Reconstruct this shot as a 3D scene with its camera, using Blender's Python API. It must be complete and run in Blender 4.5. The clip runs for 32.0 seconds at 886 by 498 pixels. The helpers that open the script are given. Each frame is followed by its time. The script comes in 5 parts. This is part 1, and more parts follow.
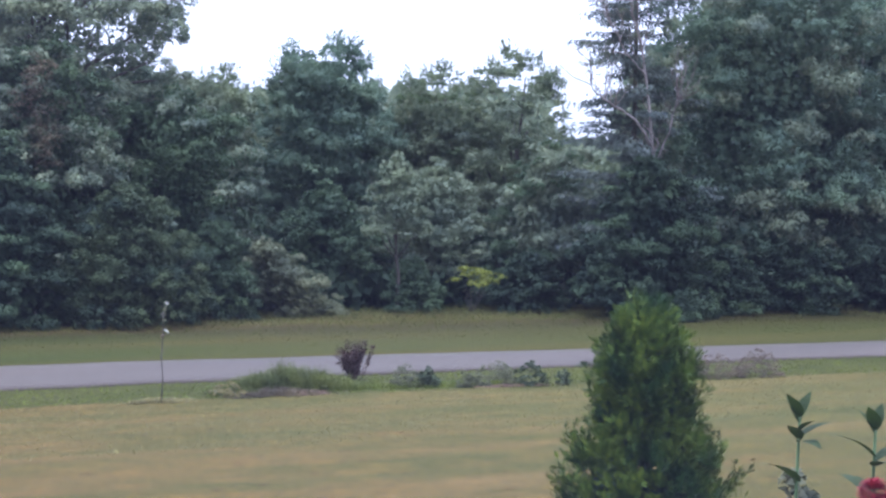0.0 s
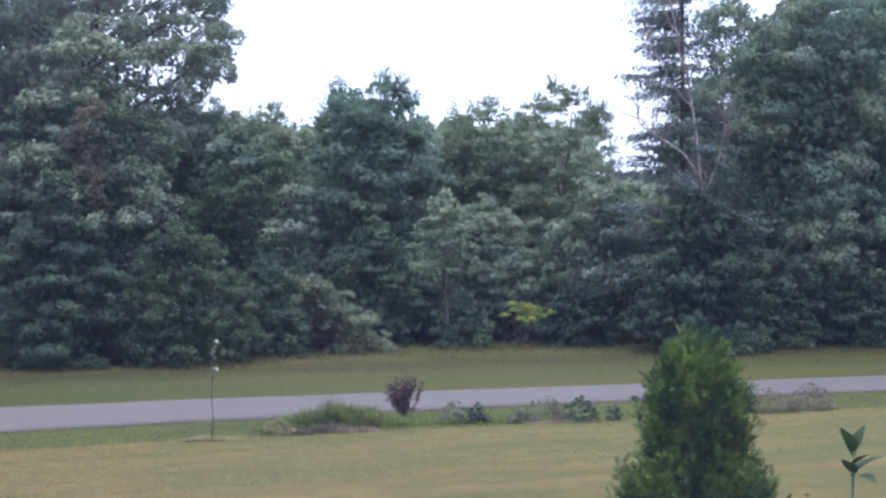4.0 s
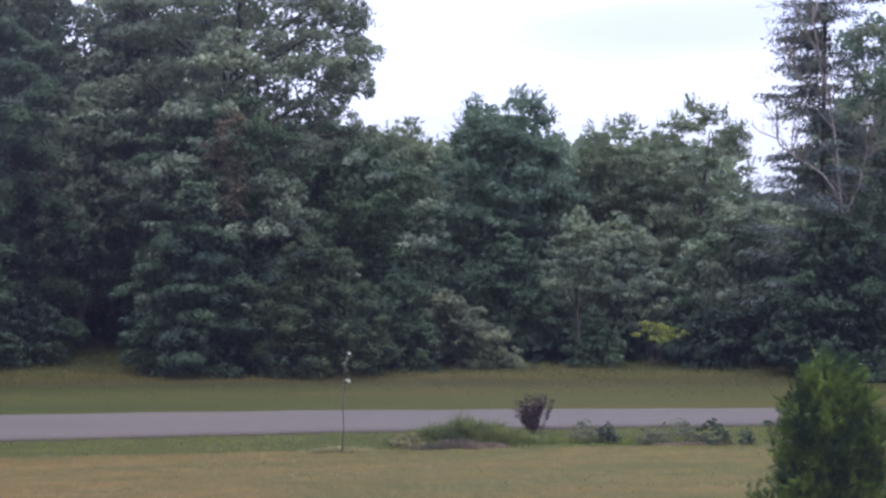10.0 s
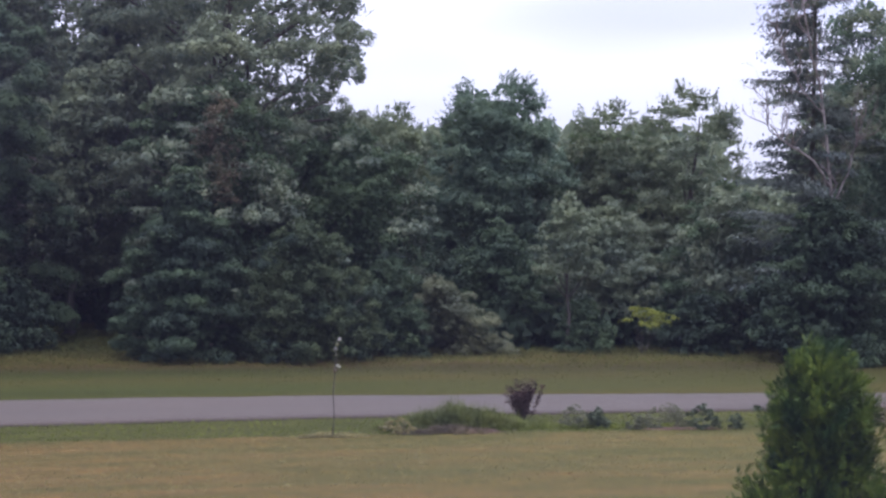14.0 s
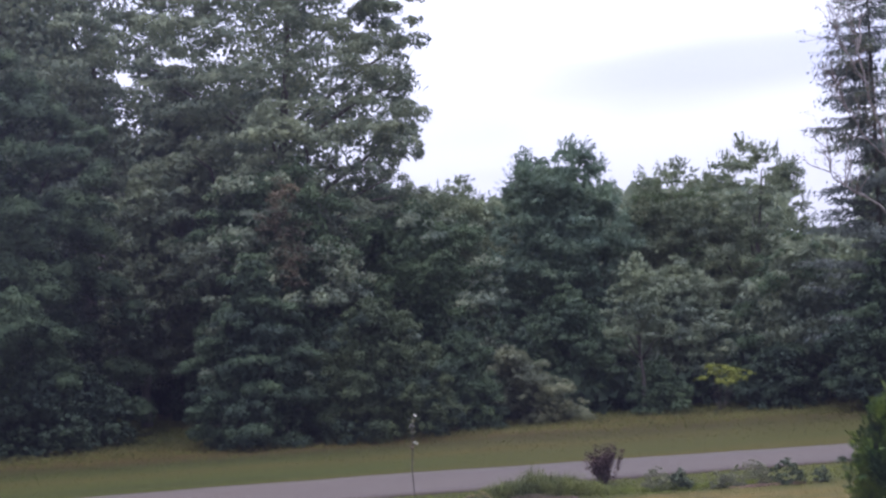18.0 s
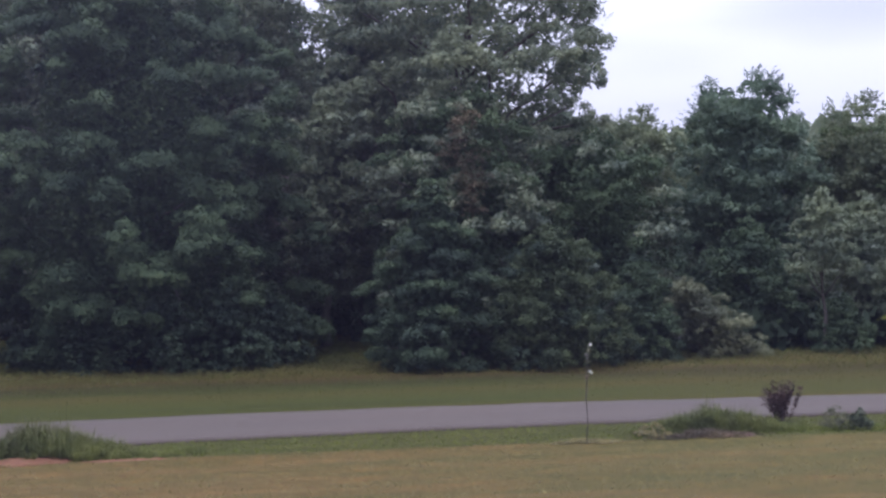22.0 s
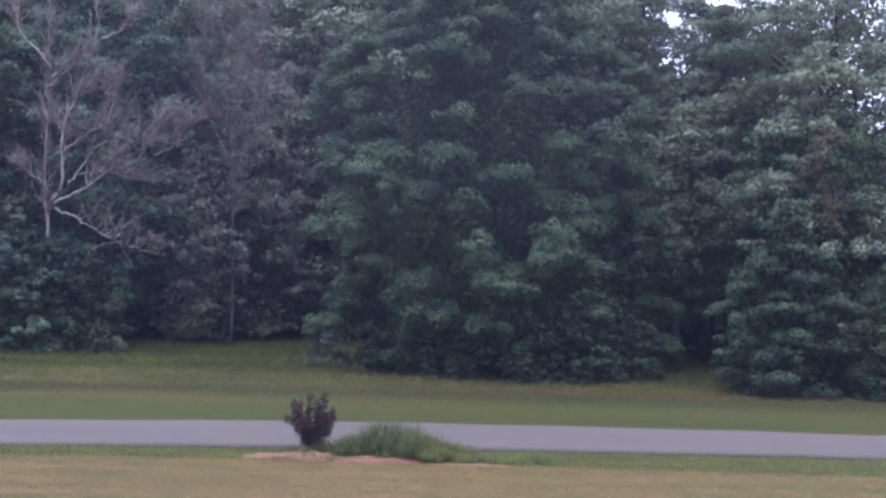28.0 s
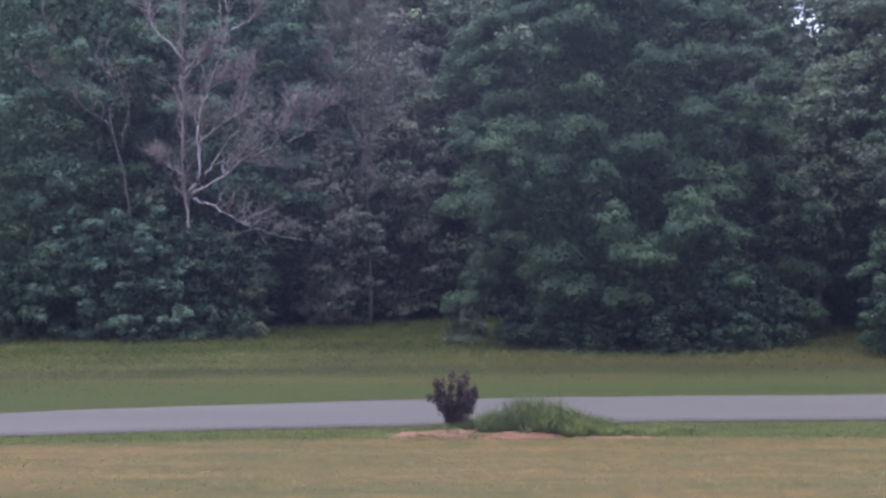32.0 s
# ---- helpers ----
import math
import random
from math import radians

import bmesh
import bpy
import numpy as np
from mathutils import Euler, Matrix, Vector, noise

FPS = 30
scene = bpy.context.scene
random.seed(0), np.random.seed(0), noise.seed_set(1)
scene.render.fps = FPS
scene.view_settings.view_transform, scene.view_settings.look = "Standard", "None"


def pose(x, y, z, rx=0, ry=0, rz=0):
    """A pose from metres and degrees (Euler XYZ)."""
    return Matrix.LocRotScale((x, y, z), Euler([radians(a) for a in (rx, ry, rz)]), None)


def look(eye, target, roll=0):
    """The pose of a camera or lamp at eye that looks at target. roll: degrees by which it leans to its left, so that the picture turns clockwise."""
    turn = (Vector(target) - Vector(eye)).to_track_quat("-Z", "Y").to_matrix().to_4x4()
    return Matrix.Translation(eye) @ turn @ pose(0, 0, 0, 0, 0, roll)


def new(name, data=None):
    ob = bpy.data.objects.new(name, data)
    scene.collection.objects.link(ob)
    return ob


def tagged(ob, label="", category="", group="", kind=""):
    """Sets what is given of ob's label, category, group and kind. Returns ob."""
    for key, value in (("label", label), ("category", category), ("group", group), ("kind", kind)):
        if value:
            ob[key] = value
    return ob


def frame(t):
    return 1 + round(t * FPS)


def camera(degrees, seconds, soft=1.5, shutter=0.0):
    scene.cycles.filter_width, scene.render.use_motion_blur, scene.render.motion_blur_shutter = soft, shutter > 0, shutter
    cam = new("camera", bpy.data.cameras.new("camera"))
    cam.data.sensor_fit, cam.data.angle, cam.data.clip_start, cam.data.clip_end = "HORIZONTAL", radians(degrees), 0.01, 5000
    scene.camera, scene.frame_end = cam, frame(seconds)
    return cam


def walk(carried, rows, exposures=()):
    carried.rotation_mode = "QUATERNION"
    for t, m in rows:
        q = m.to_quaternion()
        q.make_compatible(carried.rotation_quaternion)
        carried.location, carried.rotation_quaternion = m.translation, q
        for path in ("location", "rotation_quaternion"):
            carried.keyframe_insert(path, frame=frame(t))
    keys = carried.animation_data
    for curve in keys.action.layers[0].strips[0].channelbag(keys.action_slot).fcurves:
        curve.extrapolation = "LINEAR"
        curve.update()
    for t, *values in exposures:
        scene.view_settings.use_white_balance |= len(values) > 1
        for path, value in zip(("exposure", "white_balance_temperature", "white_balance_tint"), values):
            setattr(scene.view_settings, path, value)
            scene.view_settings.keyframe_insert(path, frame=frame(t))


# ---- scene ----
EYE = Vector((0.0, 0.0, 4.6))
cam = camera(32.0, 32.0, soft=2.5)

# seconds, heading (degrees to the right of +y), tilt up, lean to the right
PATH = [
    (0.0, 26.10, -2.02, -0.64), (0.5, 24.93, -1.39, 0.23), (1.0, 23.90, -1.17, 0.21), (1.5, 23.25, -1.17, 0.14),
    (2.0, 23.87, -1.28, -0.15), (2.5, 24.20, -1.08, -0.14), (3.0, 24.33, -0.79, -0.27), (3.5, 24.36, -0.67, -0.07),
    (5.5, 24.23, -0.82, -0.04), (6.0, 23.54, -0.44, -0.34), (6.5, 22.28, -0.16, -0.38), (7.0, 21.65, -0.08, -0.43),
    (7.5, 20.56, -0.19, -0.80), (8.0, 19.89, -0.10, -1.15), (8.5, 19.58, -0.05, -1.22), (9.0, 19.40, -0.15, -0.82),
    (9.5, 19.31, -0.18, -1.18), (10.0, 19.37, -0.15, -1.21), (10.5, 19.46, -0.06, -1.26), (11.0, 19.54, 0.01, -1.22),
    (11.5, 19.63, -0.02, -1.21), (12.0, 19.73, -0.13, -1.30), (12.5, 19.84, -0.27, -1.23), (13.0, 19.85, -0.43, -1.22),
    (13.5, 19.80, -0.56, -1.12), (14.0, 19.74, -0.68, -1.21), (14.5, 19.60, -0.76, -1.26), (16.5, 19.42, -0.87, -0.82),
    (17.0, 17.66, 1.33, 2.13), (17.5, 17.59, 2.15, 2.27), (18.0, 17.28, 2.01, 2.54), (18.5, 17.16, 1.76, 2.40),
    (19.0, 17.01, 1.65, 2.22), (19.5, 15.90, 1.28, 2.92), (20.0, 13.44, 0.06, 1.80), (20.5, 12.06, -0.45, 1.97),
    (21.0, 11.80, -0.56, 1.69), (21.5, 11.70, -0.56, 1.69), (22.0, 10.58, -0.47, 0.93), (22.5, 9.13, -0.38, 1.18),
    (23.0, 7.84, -0.61, 1.05), (23.5, 7.43, -0.68, 0.97), (24.0, 7.23, -0.77, 1.05), (24.5, 7.02, -0.83, 1.03),
    (26.5, 1.48, -0.88, 0.09), (27.0, -0.37, -0.41, -0.79), (27.5, -1.56, -0.13, -0.79), (28.0, -2.42, 0.03, -1.37),
    (28.5, -3.38, 0.17, -1.66), (29.0, -4.40, 0.29, -1.66), (29.5, -5.51, 0.55, -1.86), (30.0, -6.16, 0.38, -1.99),
    (30.5, -6.44, 0.32, -2.21), (31.0, -6.50, 0.33, -2.19), (31.5, -6.82, 0.29, -0.80), (32.0, -7.43, -0.87, 1.08),
]


def aim(heading, tilt, lean):
    a, b = radians(heading), radians(tilt)
    way = Vector((math.sin(a) * math.cos(b), math.cos(a) * math.cos(b), math.sin(b)))
    return look(EYE, EYE + way * 10, -lean)


walk(cam, [(t, aim(a, b, c)) for t, a, b, c in PATH],
     exposures=[(0, 0.38, 4990, 19), (3, 0.38, 4990, 19), (6, 0.30, 5040, 19), (8, 0.10, 5220, 21), (9, 0.0, 5250, 22), (13, -0.17, 5430, 25),
                (19, -0.20, 5440, 26), (21, -0.30, 5420, 26), (24, -0.18, 5400, 25), (27, 0.25, 5070, 26), (31, 0.20, 5030, 27), (32, 0.20, 5080, 21)])

# ---- world and sun ----
world = bpy.data.worlds.new("evening_sky")
scene.world = world
world.use_nodes = True
wn, wl = world.node_tree.nodes, world.node_tree.links
wn.clear()
SUN_EL, SUN_ROT = radians(77), radians(284)
w_out = wn.new("ShaderNodeOutputWorld")
w_bg = wn.new("ShaderNodeBackground")
w_bg.inputs["Strength"].default_value = 0.10
sky = wn.new("ShaderNodeTexSky")
sky.sky_type, sky.sun_disc = "NISHITA", False
sky.sun_elevation, sky.sun_rotation = SUN_EL, SUN_ROT
sky.air_density, sky.dust_density = 1.0, 2.0
w_co = wn.new("ShaderNodeTexCoord")
w_map = wn.new("ShaderNodeMapping")
w_map.inputs["Rotation"].default_value = (0, radians(-9), radians(12))
w_map.inputs["Scale"].default_value = (1.3, 1.3, 9.0)
w_map.inputs["Location"].default_value = (0.35, 0.2, -0.55)
w_noise = wn.new("ShaderNodeTexNoise")
w_noise.inputs["Scale"].default_value = 1.9
w_noise.inputs["Detail"].default_value = 4.0
w_ramp = wn.new("ShaderNodeValToRGB")
w_ramp.color_ramp.elements[0].position = 0.36
w_ramp.color_ramp.elements[0].color = (13.8, 13.7, 14.4, 1)
w_ramp.color_ramp.elements[1].position = 0.47
w_ramp.color_ramp.elements[1].color = (15.2, 15.0, 15.2, 1)
w_mix = wn.new("ShaderNodeMix")
w_mix.data_type = "RGBA"
w_mix.inputs["Factor"].default_value = 0.90
wl.new(w_co.outputs["Generated"], w_map.inputs["Vector"])
wl.new(w_map.outputs["Vector"], w_noise.inputs["Vector"])
wl.new(w_noise.outputs["Fac"], w_ramp.inputs["Fac"])


def w_math(op, a, b):
    k = wn.new("ShaderNodeMath")
    k.operation = op
    for i, v in enumerate((a, b)):
        if isinstance(v, (int, float)):
            k.inputs[i].default_value = v
        else:
            wl.new(v, k.inputs[i])
    return k.outputs["Value"]


def w_dot(way):
    k = wn.new("ShaderNodeVectorMath")
    k.operation = "DOT_PRODUCT"
    k.inputs[1].default_value = way
    wl.new(w_co.outputs["Generated"], k.inputs[0])
    return k.outputs["Value"]


# one long grey-blue cloud over the wood
c_az, c_el = radians(29.2), radians(8.1)
c_fwd = Vector((math.sin(c_az) * math.cos(c_el), math.cos(c_az) * math.cos(c_el), math.sin(c_el)))
c_side = Vector((math.cos(c_az), -math.sin(c_az), 0.06)).normalized()
c_up = c_side.cross(c_fwd)
c_a = w_math("DIVIDE", w_dot(c_side), 0.13)
c_b = w_math("DIVIDE", w_math("ADD", w_dot(c_up), w_math("MULTIPLY", w_math("SUBTRACT", w_noise.outputs["Fac"], 0.5), 0.05)), 0.021)
c_d = w_math("ADD", w_math("MULTIPLY", c_a, c_a), w_math("MULTIPLY", c_b, c_b))
c_range = wn.new("ShaderNodeMapRange")
c_range.interpolation_type = "SMOOTHSTEP"
c_range.inputs["From Min"].default_value, c_range.inputs["From Max"].default_value = 0.0, 1.6
c_range.inputs["To Min"].default_value, c_range.inputs["To Max"].default_value = 0.62, 0.0
wl.new(c_d, c_range.inputs["Value"])
c_mix = wn.new("ShaderNodeMix")
c_mix.data_type = "RGBA"
c_mix.inputs["B"].default_value = (9.4, 9.6, 11.4, 1)
wl.new(c_range.outputs["Result"], c_mix.inputs["Factor"])
wl.new(w_ramp.outputs["Color"], c_mix.inputs["A"])
wl.new(sky.outputs["Color"], w_mix.inputs["A"])
w_sep = wn.new("ShaderNodeSeparateXYZ")
wl.new(w_co.outputs["Generated"], w_sep.inputs["Vector"])
w_over = wn.new("ShaderNodeVectorMath")
w_over.operation = "SCALE"
wl.new(c_mix.outputs["Result"], w_over.inputs[0])
# brighter overhead and towards the glow behind the wood, dimmer low in the east
w_glow = w_math("MULTIPLY", w_dot((0.34, 0.94, 0.0)), 0.32)
wl.new(w_math("MAXIMUM", w_math("ADD", w_math("ADD", w_math("MULTIPLY", w_sep.outputs["Z"], 2.4), 0.33), w_glow), 0.06), w_over.inputs["Scale"])
wl.new(w_over.outputs["Vector"], w_mix.inputs["B"])
wl.new(w_mix.outputs["Result"], w_bg.inputs["Color"])
wl.new(w_bg.outputs["Background"], w_out.inputs["Surface"])

sun_data = bpy.data.lights.new("sun", "SUN")
sun_data.energy, sun_data.angle, sun_data.color = 1.3, radians(45), (1.0, 0.95, 0.88)
sun = new("sun", sun_data)
sun.matrix_world = look((-16, 24, 70), (0, 20, 0))


# ---- materials ----
def mat(name):
    m = bpy.data.materials.new(name)
    m.use_nodes = True
    t = m.node_tree
    return m, t, t.nodes["Principled BSDF"]


def ramp_of(t, stops):
    r = t.nodes.new("ShaderNodeValToRGB")
    e = r.color_ramp.elements
    e[0].position, e[0].color = stops[0][0], (*stops[0][1], 1)
    e[1].position, e[1].color = stops[-1][0], (*stops[-1][1], 1)
    for p, c in stops[1:-1]:
        k = e.new(p)
        k.color = (*c, 1)
    return r


def noise_of(t, scale, detail=4.0, stretch=(1, 1, 1), rough=0.55):
    co = t.nodes.new("ShaderNodeTexCoord")
    mp = t.nodes.new("ShaderNodeMapping")
    mp.inputs["Scale"].default_value = stretch
    n = t.nodes.new("ShaderNodeTexNoise")
    n.inputs["Scale"].default_value, n.inputs["Detail"].default_value = scale, detail
    n.inputs["Roughness"].default_value = rough
    t.links.new(co.outputs["Object"], mp.inputs["Vector"])
    t.links.new(mp.outputs["Vector"], n.inputs["Vector"])
    return n


def mixed(t, fac, a, b, mode="MIX"):
    m = t.nodes.new("ShaderNodeMix")
    m.data_type, m.blend_type = "RGBA", mode
    for key, v in (("Factor", fac), ("A", a), ("B", b)):
        if isinstance(v, (int, float)):
            m.inputs[key].default_value = v
        elif isinstance(v, tuple):
            m.inputs[key].default_value = (*v, 1)
        else:
            t.links.new(v, m.inputs[key])
    return m.outputs["Result"]


def bumped(t, b, height, strength, distance=0.02):
    k = t.nodes.new("ShaderNodeBump")
    k.inputs["Strength"].default_value, k.inputs["Distance"].default_value = strength, distance
    t.links.new(height, k.inputs["Height"])
    t.links.new(k.outputs["Normal"], b.inputs["Normal"])


def leaf_mat(name, dark, mid, light, glow=0.30, patch=0.35, vary=0.0):
    """Leaves: colour varies leaf by leaf and by larger patches; some light passes through."""
    m, t, b = mat(name)
    g = t.nodes.new("ShaderNodeNewGeometry")
    near = lambda c: tuple(a * 0.4 + b * 0.6 for a, b in zip(c, mid))
    r = ramp_of(t, [(0.0, near(dark)), (0.55, mid), (1.0, near(light))])
    t.links.new(g.outputs["Random Per Island"], r.inputs["Fac"])
    n = noise_of(t, patch, 3.0)
    r2 = ramp_of(t, [(0.3 + 0.1 * vary, (0.62 - 0.25 * vary, 0.66 - 0.15 * vary, 0.72)), (0.7 - 0.1 * vary, (1.3 + 0.5 * vary, 1.25 + 0.3 * vary, 1.1))])
    t.links.new(n.outputs["Fac"], r2.inputs["Fac"])
    col = mixed(t, 1.0, r.outputs["Color"], r2.outputs["Color"], "MULTIPLY")
    n3 = noise_of(t, patch * 3.6, 2.0)
    r3 = ramp_of(t, [(0.32, (0.78, 0.81, 0.86)), (0.68, (1.2, 1.17, 1.08))])
    t.links.new(n3.outputs["Fac"], r3.inputs["Fac"])
    col = mixed(t, 1.0, col, r3.outputs["Color"], "MULTIPLY")
    t.links.new(col, b.inputs["Base Color"])
    b.inputs["Roughness"].default_value = 0.7
    b.inputs["Specular IOR Level"].default_value = 0.18
    tr = t.nodes.new("ShaderNodeBsdfTranslucent")
    t.links.new(col, tr.inputs["Color"])
    mx = t.nodes.new("ShaderNodeMixShader")
    mx.inputs["Fac"].default_value = glow
    t.links.new(b.outputs["BSDF"], mx.inputs[1])
    t.links.new(tr.outputs["BSDF"], mx.inputs[2])
    t.links.new(mx.outputs["Shader"], t.nodes["Material Output"].inputs["Surface"])
    return m


def bark_mat(name, dark, light, scale=6.0):
    m, t, b = mat(name)
    n = noise_of(t, scale, 6.0, (1, 1, 0.18), 0.65)
    r = ramp_of(t, [(0.3, dark), (0.7, light)])
    t.links.new(n.outputs["Fac"], r.inputs["Fac"])
    n2 = noise_of(t, 0.9, 3.0)
    r2 = ramp_of(t, [(0.35, (0.7, 0.72, 0.7)), (0.7, (1.2, 1.18, 1.15))])
    t.links.new(n2.outputs["Fac"], r2.inputs["Fac"])
    t.links.new(mixed(t, 1.0, r.outputs["Color"], r2.outputs["Color"], "MULTIPLY"), b.inputs["Base Color"])
    b.inputs["Roughness"].default_value = 0.9
    bumped(t, b, n.outputs["Fac"], 0.6, 0.03)
    return m


M_MAPLE = leaf_mat("maple_leaf", (0.038, 0.061, 0.033), (0.071, 0.105, 0.055), (0.124, 0.163, 0.086))
M_LIME = leaf_mat("fresh_leaf", (0.068, 0.099, 0.046), (0.099, 0.135, 0.062), (0.135, 0.171, 0.083))
M_OAK = leaf_mat("oak_leaf", (0.124, 0.152, 0.106), (0.202, 0.239, 0.162), (0.305, 0.337, 0.228))
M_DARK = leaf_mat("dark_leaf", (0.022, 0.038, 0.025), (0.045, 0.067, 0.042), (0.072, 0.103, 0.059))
M_BLUE = leaf_mat("bluish_leaf", (0.080, 0.119, 0.085), (0.136, 0.192, 0.132), (0.222, 0.278, 0.188))
M_OLIVE = leaf_mat("olive_leaf", (0.112, 0.141, 0.089), (0.175, 0.209, 0.127), (0.251, 0.286, 0.176))
M_GREY = leaf_mat("grey_leaf", (0.098, 0.111, 0.068), (0.146, 0.161, 0.098), (0.197, 0.214, 0.134))
M_YELLOW = leaf_mat("yellow_leaf", (0.134, 0.158, 0.026), (0.222, 0.245, 0.042), (0.317, 0.332, 0.073))
M_BROWN = leaf_mat("withered_leaf", (0.144, 0.142, 0.116), (0.216, 0.205, 0.165), (0.290, 0.269, 0.215))
M_RUST = leaf_mat("rusty_leaf", (0.100, 0.084, 0.056), (0.140, 0.114, 0.074), (0.175, 0.140, 0.092))
M_NEEDLE = leaf_mat("needle", (0.073, 0.091, 0.086), (0.115, 0.137, 0.124), (0.170, 0.191, 0.173), 0.1)
M_PURPLE = leaf_mat("purple_leaf", (0.030, 0.018, 0.016), (0.055, 0.031, 0.026), (0.090, 0.055, 0.042), 0.15, 3.0)
M_CEDAR = leaf_mat("cedar_spray", (0.011, 0.024, 0.005), (0.048, 0.086, 0.014), (0.190, 0.240, 0.042), 0.25, 4.0, 1.0)
M_GARDEN = leaf_mat("garden_leaf", (0.018, 0.029, 0.005), (0.028, 0.047, 0.007), (0.043, 0.066, 0.012), 0.25, 6.0)
M_DUSTY = leaf_mat("dusty_leaf", (0.090, 0.104, 0.061), (0.141, 0.146, 0.087), (0.198, 0.194, 0.119), 0.2, 6.0)
M_SAGE = leaf_mat("grey_green_leaf", (0.036, 0.050, 0.030), (0.066, 0.086, 0.050), (0.160, 0.185, 0.120), 0.2, 6.0)
M_DRY = leaf_mat("dry_leaf", (0.110, 0.086, 0.066), (0.160, 0.126, 0.098), (0.220, 0.176, 0.140), 0.3, 4.0)
M_STRAW = leaf_mat("straw", (0.162, 0.146, 0.065), (0.227, 0.200, 0.088), (0.302, 0.259, 0.119), 0.2, 2.0)
M_TALL = leaf_mat("tall_grass", (0.119, 0.126, 0.048), (0.153, 0.155, 0.060), (0.187, 0.180, 0.072), 0.5, 0.25)
M_VERGE = leaf_mat("verge_grass", (0.110, 0.135, 0.024), (0.140, 0.165, 0.032), (0.180, 0.195, 0.042), 0.4, 0.5)
M_BUSH = leaf_mat("dull_olive_leaf", (0.043, 0.059, 0.029), (0.069, 0.092, 0.043), (0.099, 0.129, 0.061))
M_MOUND = leaf_mat("mound_grass", (0.094, 0.112, 0.032), (0.127, 0.145, 0.042), (0.165, 0.175, 0.054), 0.4, 0.8)
M_FIELD = leaf_mat("field_grass", (0.090, 0.105, 0.026), (0.115, 0.128, 0.034), (0.145, 0.150, 0.042), 0.5, 0.25)
M_WHITE = leaf_mat("white_blossom", (0.350, 0.364, 0.304), (0.434, 0.441, 0.383), (0.504, 0.504, 0.449), 0.2, 8.0)
M_BARK = bark_mat("grey_bark", (0.045, 0.038, 0.032), (0.130, 0.112, 0.095))
M_PALEBARK = bark_mat("bleached_wood", (0.186, 0.157, 0.149), (0.444, 0.384, 0.376))
M_DEADTWIG = bark_mat("dead_twig", (0.169, 0.129, 0.119), (0.311, 0.245, 0.225))
M_STEM = bark_mat("green_stem", (0.060, 0.110, 0.040), (0.110, 0.170, 0.065), 20.0)


